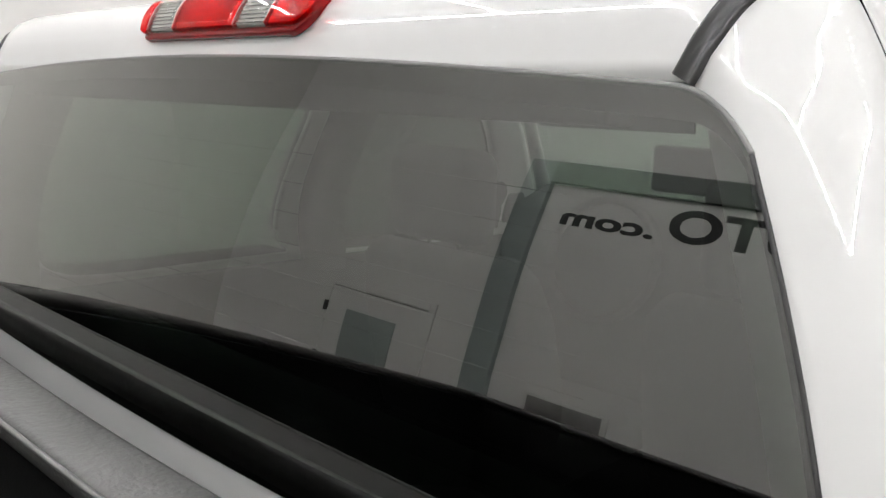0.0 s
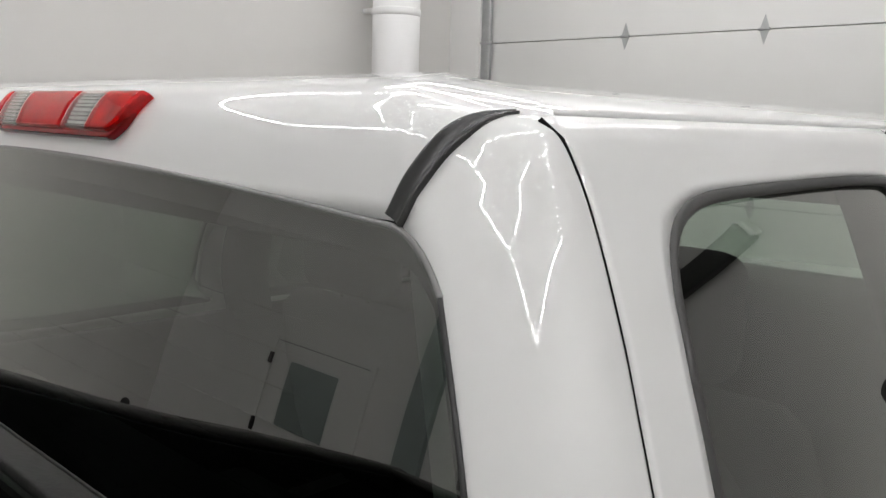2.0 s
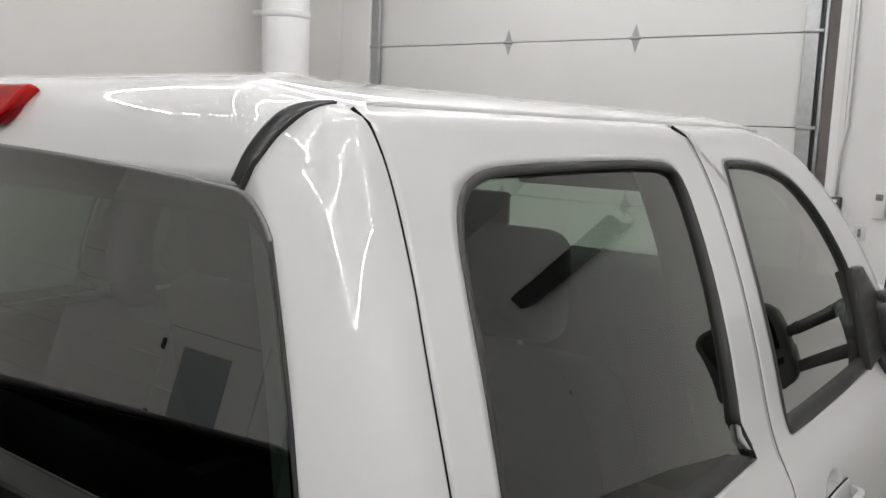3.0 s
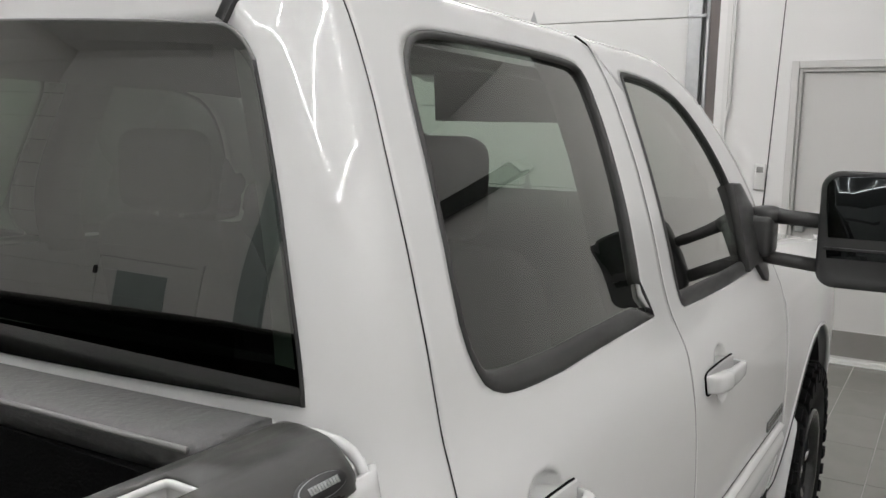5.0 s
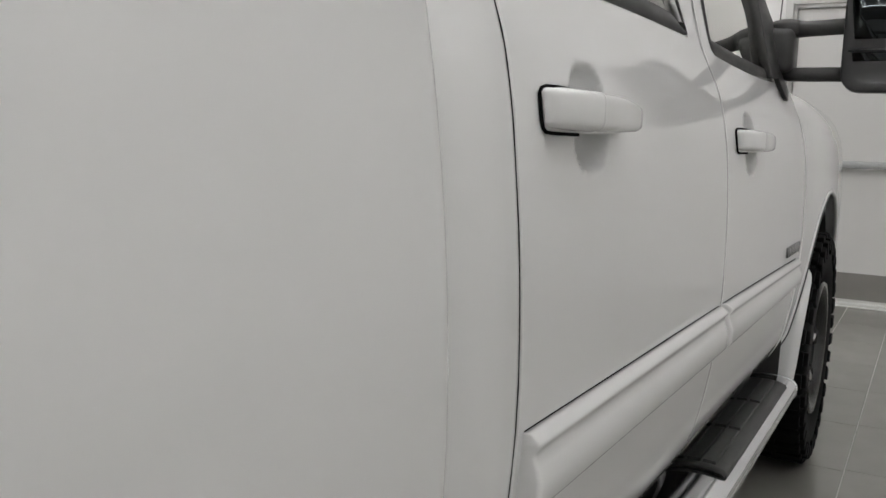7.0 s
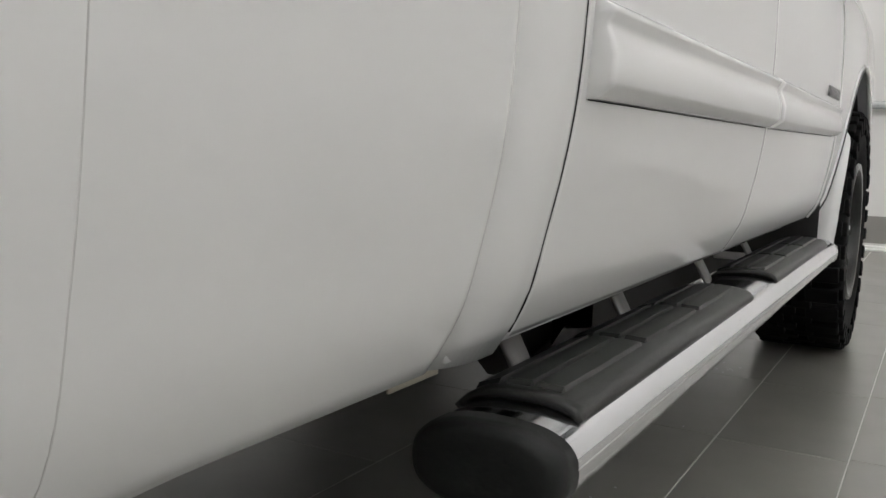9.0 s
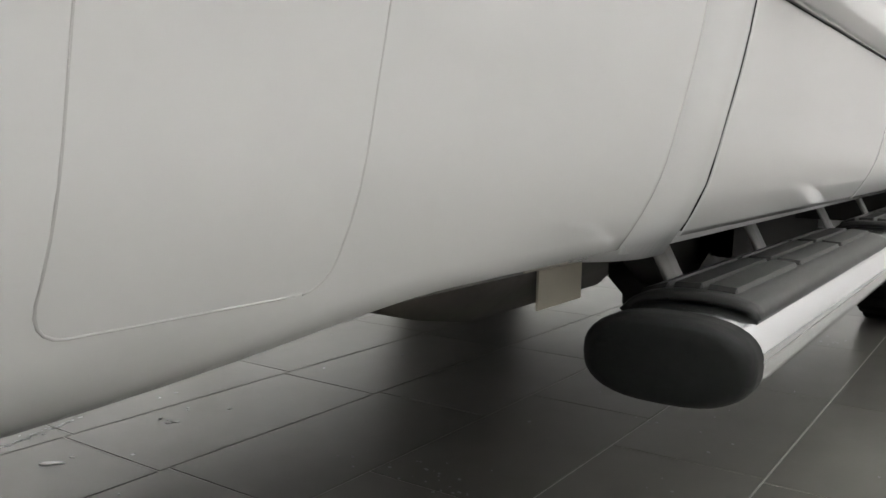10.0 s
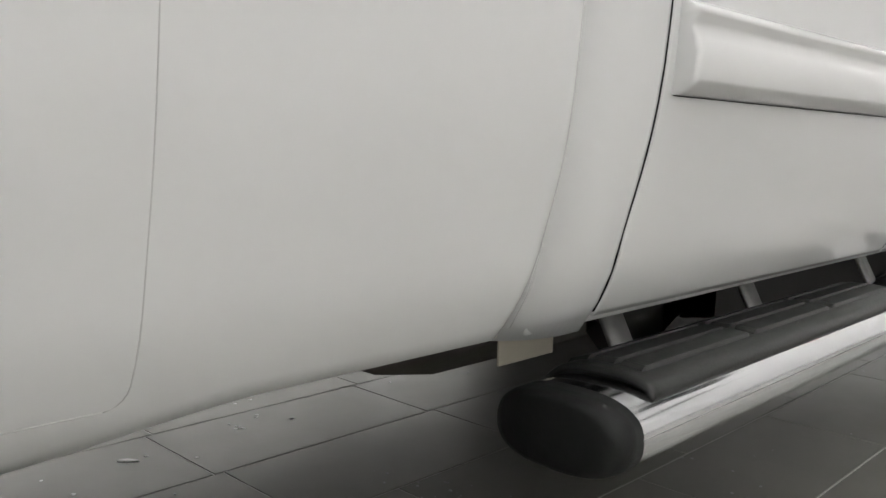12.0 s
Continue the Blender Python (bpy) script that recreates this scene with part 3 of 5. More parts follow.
# roof ditch mouldings
for s in (-1, 1):
    path = [(.720, .080, 1.780), (.726, .088, 1.798), (.733, .097, 1.820), (.741, .109, 1.840), (.749, .123, 1.853), (.755, .139, 1.862), (.760, .156, 1.866), (.763, .174, 1.868)]
    sp = [smooth_table([(i, p[j]) for i, p in enumerate(path)]) for j in range(3)]
    bmd = bmesh.new()
    prev = None
    P = []
    for i in range(61):
        t = i / 60 * (len(path) - 1)
        P.append(on_shell((s * sp[0](t), sp[1](t), sp[2](t)), 0.0))
    for q in range(12):
        P = [P[0]] + [((a[0] + b[0] * 2 + c[0]) / 4, (a[1] + b[1] * 2 + c[1]).normalized()) for a, b, c in zip(P, P[1:], P[2:])] + [P[-1]]
    for i in range(61):
        p, nrm = P[i]
        tan = (P[min(i + 1, 60)][0] - P[max(i - 1, 0)][0]).normalized()
        sd = tan.cross(nrm).normalized()
        tw = 1.0 - 0.72 * ramp(i / 60, .5, 1.0)
        ring = [p + sd * a * tw + nrm * h * (.4 + .6 * tw) for a, h in ((-.0105, -.001), (-.0095, .0045), (-.0070, .0047), (-.0048, .0022), (.0, .0014), (.0048, .0022), (.0070, .0047), (.0095, .0045), (.0105, -.001))]
        row = [bmd.verts.new(q) for q in ring]
        if prev:
            for k in range(8):
                bmd.faces.new((prev[k], prev[k + 1], row[k + 1], row[k]))
        prev = row
    part("roof_moulding", bmd, TRIM_D, truck, "glossy black roof moulding strip")


# doors: a fine lower panel and a window frame above it
RDW = [(.250, 1.360), (.231, 1.39), (.220, 1.43), (.218, 1.48), (.224, 1.54), (.233, 1.60), (.244, 1.66), (.258, 1.715), (.268, 1.742), (.279, 1.760), (.290, 1.772), (.305, 1.783), (.326, 1.792), (.350, 1.798), (.382, 1.802), (.433, 1.804), (.531, 1.806), (.650, 1.807), (.75, 1.807), (.830, 1.805), (.876, 1.803), (.903, 1.798), (.919, 1.787), (.926, 1.769), (.927, 1.745),
       (.922, 1.69), (.910, 1.62), (.898, 1.55), (.887, 1.47), (.886, 1.40), (.893, 1.345), (.912, 1.331), (.936, 1.329), (.946, 1.324), (.942, 1.317), (.871, 1.316), (.746, 1.315), (.610, 1.313), (.494, 1.310), (.412, 1.312), (.357, 1.315), (.314, 1.321), (.283, 1.332), (.262, 1.345)]
FDW = [(1.128, 1.314), (1.114, 1.34), (1.099, 1.39), (1.090, 1.45), (1.087, 1.51), (1.092, 1.57), (1.101, 1.63), (1.115, 1.69), (1.132, 1.75), (1.144, 1.788), (1.150, 1.797), (1.163, 1.802), (1.196, 1.8045), (1.270, 1.803), (1.353, 1.798), (1.44, 1.786), (1.52, 1.767), (1.579, 1.738), (1.632, 1.699), (1.68, 1.650), (1.72, 1.595), (1.752, 1.54),
       (1.80, 1.46), (1.85, 1.37), (1.86, 1.31), (1.75, 1.302), (1.60, 1.299), (1.45, 1.299), (1.28, 1.301), (1.15, 1.305)]
BELT = 1.285


def shrink(poly, a, bottom):
    """The outline drawn inwards, more at the sill."""
    n = len(poly)
    cy = sum(p[0] for p in poly) / n
    cz = sum(p[1] for p in poly) / n
    zmin = min(p[1] for p in poly)
    out = []
    for i in range(n):
        y, z = poly[i]
        dy, dz = poly[(i + 1) % n][0] - poly[i - 1][0], poly[(i + 1) % n][1] - poly[i - 1][1]
        L = math.hypot(dy, dz)
        ny, nz = dz / L, -dy / L
        if ny * (cy - y) + nz * (cz - z) < 0:
            ny, nz = -ny, -nz
        k = max(0.0, min(1.0, 1 - (z - zmin) / 0.06))
        out.append((y + ny * a, z + nz * a + (bottom - a) * k * max(0, nz)))
    return out


def radial(poly, cy, cz, ang):
    """Distance from the middle to the outline in one direction."""
    best = 0
    dy, dz = math.cos(ang), math.sin(ang)
    for i in range(len(poly)):
        ay, az = poly[i][0] - cy, poly[i][1] - cz
        by, bz = poly[(i + 1) % len(poly)][0] - cy, poly[(i + 1) % len(poly)][1] - cz
        ey, ez = by - ay, bz - az
        det = dy * (-ez) + ey * dz
        if abs(det) < 1e-12:
            continue
        t = (ay * (-ez) + ey * az) / det
        s = (dy * az - dz * ay) / det
        if t > 0 and -1e-9 <= s <= 1 + 1e-9:
            best = max(best, t)
    return best


def dished(y, z, dish):
    x = XY(y, z)
    if dish:
        r = (abs((y - dish[0]) / dish[2]) ** 2.7 + abs((z - dish[1]) / dish[3]) ** 2.7) ** (1 / 2.7)
        if r < 1:
            x -= 0.030 * (1 - r ** 8)
    return x


def resample(loop, n):
    """Even steps along an open line."""
    pts = [np.array(p) for p in loop]
    d = [0]
    for a, b in zip(pts, pts[1:]):
        d.append(d[-1] + np.linalg.norm(b - a))
    return [tuple(np.array([np.interp(t, d, [p[k] for p in pts]) for k in range(2)])) for t in np.linspace(0, d[-1], n)]


def make_door(name, y_rear, y_front, top, window, dish, side, label, glass):
    """top: the outline above the belt, from the front foot to the rear foot."""
    zb = 0.503
    ys = lin(0, 1, 150)
    zs = lin(zb, BELT, 130)
    f = lambda u, z: Vector((side * dished(y_rear(z) + GAP + (y_front(z) - y_rear(z) - 2 * GAP) * u, z, dish), y_rear(z) + GAP + (y_front(z) - y_rear(z) - 2 * GAP) * u, z))
    bm = grid(f, ys, zs, flip=side < 0)
    belt = [(f(u, BELT).y, BELT) for u in ys]
    outer = belt + top[1:-1]
    cy = sum(p[0] for p in window) / len(window)
    cz = sum(p[1] for p in window) / len(window)
    rows = []
    for y, z in outer:
        a = math.atan2(z - cz, y - cy)
        ri, ro = radial(window, cy, cz, a), math.hypot(y - cy, z - cz)
        row = []
        for k in range(9):
            t = k / 8
            rr = ro + (ri - ro) * t
            yy, zz = cy + rr * math.cos(a), cz + rr * math.sin(a)
            row.append(bm.verts.new((side * XY(yy, zz), yy, zz)))
        # lip that turns into the opening
        v = row[-1].co
        row.append(bm.verts.new((v.x - side * 0.008, v.y + 0.002 * math.cos(a + math.pi), v.z + 0.002 * math.sin(a + math.pi))))
        rows.append(row)
    for i in range(len(rows)):
        a, b = rows[i], rows[(i + 1) % len(rows)]
        for k in range(9):
            q = (a[k], b[k], b[k + 1], a[k + 1])
            bm.faces.new(q if side > 0 else q[::-1])
    bmesh.ops.remove_doubles(bm, verts=bm.verts[:], dist=2e-5)
    door = part(name, bm, PAINT, truck, label, solid=0.012)
    # trim ring
    inner = shrink(window, 0.013, 0.036)
    n = 150
    def ring(poly, inset):
        return [(cy + radial(poly, cy, cz, a) * math.cos(a), cz + radial(poly, cy, cz, a) * math.sin(a), inset) for a in (2 * math.pi * i / n for i in range(n))]
    r0, r3 = ring(window, 0.004), ring(inner, 0.010)
    bm = bmesh.new()
    secs = []
    for t, ins in ((0.0, .0075), (0.03, .0005), (.15, -.0025), (.5, -.004), (.85, -.001), (.97, .004), (1.0, .012)):
        secs.append([bm.verts.new((side * (XS(a[1] + (b[1] - a[1]) * t) - ins), a[0] + (b[0] - a[0]) * t, a[1] + (b[1] - a[1]) * t)) for a, b in zip(r0, r3)])
    for a, b in zip(secs, secs[1:]):
        for i in range(n):
            j = (i + 1) % n
            q = (a[i], a[j], b[j], b[i])
            bm.faces.new(q if side > 0 else q[::-1])
    part("window_trim", bm, TRIM, door, "dark grey rubber window trim")
    bm = bmesh.new()
    outer_r = [(a[0], a[1]) for a in r3]
    rows = []
    for t in (1.0, .8, .6, .4, .2, .06):
        rows.append([bm.verts.new((side * (XS(cz + (z - cz) * t) - 0.009), cy + (y - cy) * t, cz + (z - cz) * t)) for y, z in outer_r])
    for a, b in zip(rows, rows[1:]):
        for i in range(n):
            j = (i + 1) % n
            bm.faces.new((a[i], a[j], b[j], b[i]))
    bm.faces.new(rows[-1])
    part("window_glass", bm, glass, door, "tinted door glass")
    return door


def rear_top():
    t = [(SEAM_B(z) - GAP, z) for z in lin(BELT, 1.866, 26)]
    t += resample([(SEAM_B(1.866) - GAP, 1.866), (SEAM_R(1.866) + GAP, 1.866)], 44)[1:]
    t += [(SEAM_R(z) + GAP, z) for z in lin(1.866, BELT, 26)][1:]
    return t


def front_top():
    a = [(SEAM_F(BELT) - GAP, BELT), (2.085, 1.34), (2.045, 1.42), (1.99, 1.51), (1.92, 1.60), (1.84, 1.685), (1.75, 1.755), (1.65, 1.808), (1.55, 1.84), (1.47, 1.858), (1.39, 1.866), (SEAM_B(1.866) + GAP, 1.866)]
    t = resample(a, 60)
    t += [(SEAM_B(z) + GAP, z) for z in lin(1.866, BELT, 26)][1:]
    return t


DISH_R, DISH_F = (.350, 1.150, .058, .060), (1.303, 1.136, .058, .060)
doors = {}
for side in (1, -1):
    doors["r", side] = make_door("rear_door", SEAM_R, SEAM_B, rear_top(), RDW, DISH_R, side, "white rear door with privacy glass", GLASS)
    doors["f", side] = make_door("front_door", SEAM_B, SEAM_F, front_top(), FDW, DISH_F, side, "white front door", GLASS_F)


# strips of dark sealing behind the door gaps, and black threads for the gaps' shade
def gap_strip(seam, z0, z1, side):
    bm = grid(lambda u, z: Vector((side * (XS(z) - 0.02), seam(z) + u, z)), (-0.008, 0.012, 0.045), lin(z0, z1, 50))
    part("door_seal", bm, RUBBER, truck, solid=0.004)
    # black thread just under the surface stands in for the gap's shade
    part("gap_rubber", tube([Vector((side * (XY(seam(z), z) - .0030 + .0024 * ramp(z, 1.825, 1.86)), seam(z), z)) for z in lin(z0, z1, 90)], .0029, 6), SEALB, truck)


for side in (1, -1):
    gap_strip(SEAM_R, .51, 1.862, side)
    gap_strip(SEAM_B, .51, 1.862, side)
    gap_strip(SEAM_F, .51, 1.33, side)


# door handles
def handle(door, dy, zc, side):
    S = side
    def sec(y, xo, h, th, zc):
        return [Vector((S * (xo + th * math.copysign(abs(math.cos(a)) ** .6, math.cos(a)) * (0.55 if math.cos(a) < 0 else 1)), y, zc + h * math.copysign(abs(math.sin(a)) ** 0.45, math.sin(a)))) for a in (2 * math.pi * k / 28 for k in range(28))]
    xb = XY(dy + .3, zc)
    # plate against the door, edged by a dark gasket; the fixed rear end and the grip stand on it
    plate = [[Vector((S * (XY(dy + y, zc + dz) + x), dy + y, zc + dz)) for x, dz in ((-.034, -h), (.003, -h), (.0055, -h + .003), (.0055, h - .003), (.003, h), (-.034, h))] for y, h in ((.204, .014), (.206, .0195), (.215, .0225), (.25, .0235), (.36, .0225), (.42, .0205), (.446, .0185), (.456, .010))]
    pl = part("handle_plate", loft(plate), PAINT, door, "white handle plate", smooth=False)
    secs = [sec(dy + y, xb + 0.004 + o, h, t, zc + dz) for y, o, h, t, dz in ((.203, .000, .015, .010, .001), (.2035, .001, .0165, .0115, .001), (.206, .004, .0195, .016, .001), (.22, .010, .021, .02, .001), (.25, .017, .0215, .020, 0), (.273, .0205, .0215, .0192, 0), (.2765, .021, .0215, .019, 0), (.277, .021, .0213, .0188, 0))]
    part("handle_base", loft(secs), PAINT, pl, "white handle base")
    secs = [sec(dy + y, xb + 0.004 + o, h2, t, zc + dz) for y, o, h2, t, dz in ((.2785, .021, .0213, .0188, 0), (.279, .021, .0215, .019, 0), (.283, .0225, .0214, .0172, 0), (.295, .0265, .021, .0125, 0), (.33, .029, .0205, .0105, 0), (.36, .030, .0195, .0105, 0), (.40, .029, .0170, .011, -.001), (.421, .024, .0150, .013, -.0015), (.435, .014, .0130, .015, -.002), (.443, .002, .010, .012, -.002), (.4435, .000, .008, .010, -.002))]
    part("door_handle", loft(secs), PAINT, pl, "white pull handle")
    edge = ((.440, .0195), (.42, .0215), (.36, .0238), (.30, .0246), (.25, .0246), (.222, .0237), (.208, .0205), (.2025, .015), (.2015, .004), (.2015, -.012), (.2035, -.020), (.210, -.0237), (.225, -.0246), (.26, -.0246), (.30, -.0244))
    part("gasket", tube([Vector((S * (XY(dy + y, zc + dz) + 0.0022), dy + y, zc + dz)) for y, dz in edge], 0.0021, 6), SEALB, pl, "thin black gasket")
    part("grip_joint", loft([sec(dy + y, xb + .025, .0207, .0182, zc) for y in (.2765, .279)]), SEALB, pl, smooth=False)


for side in (1, -1):
    handle(doors["r", side], 0.0, 1.155, side)
    handle(doors["f", side], 0.953, 1.141, side)


# side mouldings on the doors
def moulding(door, y0, y1, side):
    prof = [(-.046, -.002), (-.0455, .010), (-.043, .013), (-.034, .0245), (-.030, .026), (-.005, .0255), (.010, .020), (.020, .0155), (.026, .0155), (.033, .0205), (.038, .0205), (.0435, .012), (.0455, .010), (.046, -.002)]
    secs = []
    for y, s in ((y0, .0), (y0 + .0005, .80), (y0 + .0025, .93), (y0 + .006, .985), (y0 + .010, 1.0)) + tuple((y, 1.0) for y in lin(y0 + .024, y1 - .026, 40)) + ((y1 - .010, 1.0), (y1 - .006, .985), (y1 - .0025, .93), (y1 - .0005, .80), (y1, 0)):
        taper = 1 - 0.12 * max(0, (y - 1.2)) / 0.8
        zc = 0.780
        secs.append([Vector((side * (XY(y, zc + z * taper) + x * s), y, zc + z * taper)) for z, x in prof])
    md = part("side_moulding", loft(secs), PAINT, door, "white ribbed body-side moulding")
    # black threads draw the shade at the moulding's lower and upper edge
    for z, r in ((.7335, .0005), (.8266, .0007)):
        line = [(y, .780 + (z - .780) * (1 - .12 * max(0, y - 1.2) / .8)) for y in lin(y0 + .004, y1 - .004, 40)]
        part("shadow_gap", tube([Vector((side * (XY(y, h) + .0006), y, h)) for y, h in line], r, 5), SEALB, md, "thin dark line for the shade along the moulding")


for side in (1, -1):
    moulding(doors["r", side], .170, 1.058, side)
    moulding(doors["f", side], 1.088, 2.04, side)

# badge bars on the front door, unreadable
for side in (1, -1):
    for k in range(8):
        y = 1.845 + 0.030 * k
        bm = box(-.002, .004, y, y + 0.021, .840, .868, bev=0.0015)
        bmesh.ops.translate(bm, verts=bm.verts[:], vec=(side * (XY(1.95, .85) + .001), 0, 0))
        part("badge_bar", bm, BADGE, doors["f", side], "small chrome badge bar")

# front fenders, bonnet and windscreen
AXY, AXZ, ARCH = 2.76, 0.43, 0.565


def fender_x(y, z):
    b = math.exp(-((y - 2.78) / 0.42) ** 2)
    return XY(y, min(z, 1.2)) + 0.012 * b - 0.09 * max(0, (z - 1.16) / 0.16) ** 2 - 0.10 * max(0, (y - 3.2) / 0.5) ** 2


for side in (1, -1):
    bm = bmesh.new()
    def fz(y):
        d = ARCH ** 2 - (y - AXY) ** 2
        lo = AXZ + math.sqrt(d) if d > 0 else 0
        return max(lo, 0.503 if y < AXY else 0.55)
    ysf = lin(0, 1, 70)
    def fp(u, v):
        y = 2.125 + 1.6 * u
        zlo, zhi = fz(y), 1.34 - 0.10 * u
        z = zlo + (zhi - zlo) * v
        yl = max(y, SEAM_F(z) + GAP) if u < 0.05 else y
        return Vector((side * fender_x(yl, z), yl, z))
    part("front_fender", grid(fp, ysf, lin(0, 1, 40), flip=side < 0), PAINT, truck, "white front fender with wheel arch", solid=0.01)
    # lip at the arch, and the lower rear corner of the fender
    pts = [Vector((side * (fender_x(AXY + ARCH * math.cos(a), AXZ + ARCH * math.sin(a)) - .004), AXY + (ARCH - .004) * math.cos(a), AXZ + (ARCH - .004) * math.sin(a))) for a in lin(radians(5), radians(175), 40)]
    part("arch_lip", tube(pts, .009, 8), PAINT, truck)
    # black tube added along the arch as the shade between fender and flap
    pts = [Vector((side * (fender_x(AXY + ARCH * math.cos(a), AXZ + ARCH * math.sin(a)) + .003), AXY + (ARCH - .012) * math.cos(a), AXZ + (ARCH - .012) * math.sin(a))) for a in lin(radians(100), radians(176), 30)]
    part("liner_edge", tube(pts, .0045, 6), RUBBER, truck, "black line for the shade inside the wheel arch")
    part("wheel_well", grid(lambda u, a: Vector((side * (0.45 + 0.58 * u), AXY + (ARCH + .02) * math.cos(a), AXZ + (ARCH + .02) * math.sin(a))), (0, .5, 1), lin(radians(-5), radians(185), 30)), UNDER, truck)
bm = grid(lambda u, v: Vector((u, 2.1 + 1.55 * v, 1.30 + 0.05 * (1 - (u / .95) ** 2) + .02 * (1 - v) - .08 * v)), lin(-.95, .95, 21), lin(0, 1, 16))
part("bonnet", bm, PAINT, truck, "white bonnet", solid=0.01)
bm = grid(lambda u, v: Vector((u * (.68 + .24 * v), 1.60 + .54 * v + 0.06 * (1 - u * u), 1.862 - .52 * v)), lin(-1, 1, 21), lin(0, 1, 9))
part("windscreen", bm, GLASS_W, truck, "clear green-tinted windscreen")
part("nose", box(-.98, .98, 3.6, 3.75, .5, 1.22, bev=.04), PAINT, truck, "white truck nose")

for s in (1, -1):
    part("windscreen_pillar", tube([(s * .69, 1.60, 1.825), (s * .78, 1.76, 1.72), (s * .87, 1.95, 1.53), (s * .935, 2.11, 1.33)], [.02, .022, .026, .03], 10), PAINT, truck, "white windscreen pillar")
part("cowl", grid(lambda u, v: Vector((u, 2.02 + .14 * v + .05 * (1 - (u / .95) ** 2), 1.325 + .012 * math.sin(3.14 * v))), lin(-.93, .93, 15), lin(0, 1, 5)), TRIM, truck, "black plastic cowl", solid=.008)
grl = part("grille", box(-.62, .62, 3.752, 3.77, .80, 1.12, bev=.01), TRIM_D, truck, "black front grille")
for k in range(3):
    part("grille_bar", box(-.60, .60, 3.772, 3.785, .86 + .08 * k, .885 + .08 * k, bev=.004), CHROME_W, grl)
for s in (1, -1):
    part("headlight", box(*sorted((s * .64, s * .95)), 3.73, 3.765, .88, 1.12, bev=.02), CLEAR, truck, "clear headlight")
part("front_bumper", box(-.99, .99, 3.72, 3.86, .48, .70, bev=.04, seg=3), CHROME_W, truck, "chrome front bumper")

# ---- cargo bed ----
def bed_z(y, v):
    lo = .507 - .052 * ramp(-y, .27, .66)
    return lo + (1.328 - lo) * max(v, 0) + (-.010 if v < -.03 else .25 * v if v < 0 else 0)


def bed_x(y, v):
    z = bed_z(y, max(v, 0))
    x = XS(z) + .012 if z < .86 else XS(.86) + .012 - .25 * (z - .86) ** 2
    x -= .050 * ramp(-y, .20, .50) * max(0, (.508 - z) / .052) ** 1.9
    return x + (v * .8 if v < 0 else 0)


def bed_end(y, z):
    """The front edge leans back towards the sill."""
    return y + (.010 - .026 * max(0, (.70 - z) / .19) ** 1.5) * max(0, 1 + y / .25)


bed = part("bed_side", grid(lambda y, v: Vector((bed_x(y, v) - .014 * max(0, (y + .03) / .03) ** 2, bed_end(y, bed_z(y, v)), bed_z(y, v))), [-2.0, -1.8, -1.5, -1.2] + lin(-1.1, -.034, 60) + [-.03, -.024, -.018, -.012, -.007, -.003, 0], [-.05, -.042, -.034, -.026, -.018, -.01] + lin(0, 1, 60)), PAINT, truck, "white cargo bed side", solid=0.012)
part("bed_side", grid(lambda y, v: Vector((-XS(.488 + .84 * v) - .012, y, .488 + .84 * v)), lin(-2.0, -.002, 30), lin(0, 1, 40), flip=True), PAINT, truck, "white cargo bed side", solid=0.012)
# bulkhead return at the bed's front corner
for s in (1, -1):
    part("bed_corner", grid(lambda u, z: Vector((s * (XS(z) - .003 - .16 * u), -.001 - .014 * u, z)), lin(0, 1, 5), lin(.51, 1.32, 24), flip=s > 0), PAINT, truck, solid=0.004)
# filler door: a shallow groove outline
FD = (-.523, -.386, .521, .81)
pts = []
for cy, cz, a0 in ((FD[1] - .014, FD[2] + .014, -90), (FD[1] - .014, FD[3] - .014, 0), (FD[0] + .014, FD[3] - .014, 90), (FD[0] + .014, FD[2] + .014, 180)):
    for k in range(6):
        a = radians(a0 + 18 * k)
        pts.append((cy + .014 * math.cos(a), cz + .014 * math.sin(a)))
pts.append(pts[0])
long = []
for a, b in zip(pts, pts[1:]):
    n = max(1, int(math.hypot(b[0] - a[0], b[1] - a[1]) / .01))
    long += [(a[0] + (b[0] - a[0]) * i / n, a[1] + (b[1] - a[1]) * i / n) for i in range(n)]
long.append(long[0])
part("filler_door_gap", tube([Vector((bed_x(y, (z - bed_z(y, 0)) / (1.328 - bed_z(y, 0))) - .0003, y, z)) for y, z in long], .0007, 6), FAINT, truck, "fine gap round the filler door")

# liner inside the bed
part("bed_liner", box(-.93, .93, -1.98, -.05, .80, .83), LINER, truck, "rough black bed liner", smooth=False)
for x in (-.90, .87):
    part("side_liner", box(x, x + .03, -1.98, -.05, .831, 1.33), LINER, truck, smooth=False)
part("front_liner", box(-.91, .91, -.145, -.092, .5, 1.332), LINER, truck, smooth=False)
tg = part("tailgate", box(-.93, .93, -2.06, -1.985, .6, 1.33, bev=.01), PAINT, truck, "white closed tailgate")
part("tailgate_cap", box(-.93, .93, -2.07, -1.96, 1.332, 1.362, bev=.01), CAP, tg)
part("tailgate_liner", box(-.9, .9, -1.984, -1.975, .83, 1.331), LINER, tg)
# bulkhead cap with grained top and bare edge
def bulk_far(x):
    return -.074 + .048 * (x / .89) ** 2


def bulk_near(x):
    return -.157 + .021 * (x / .89) ** 2


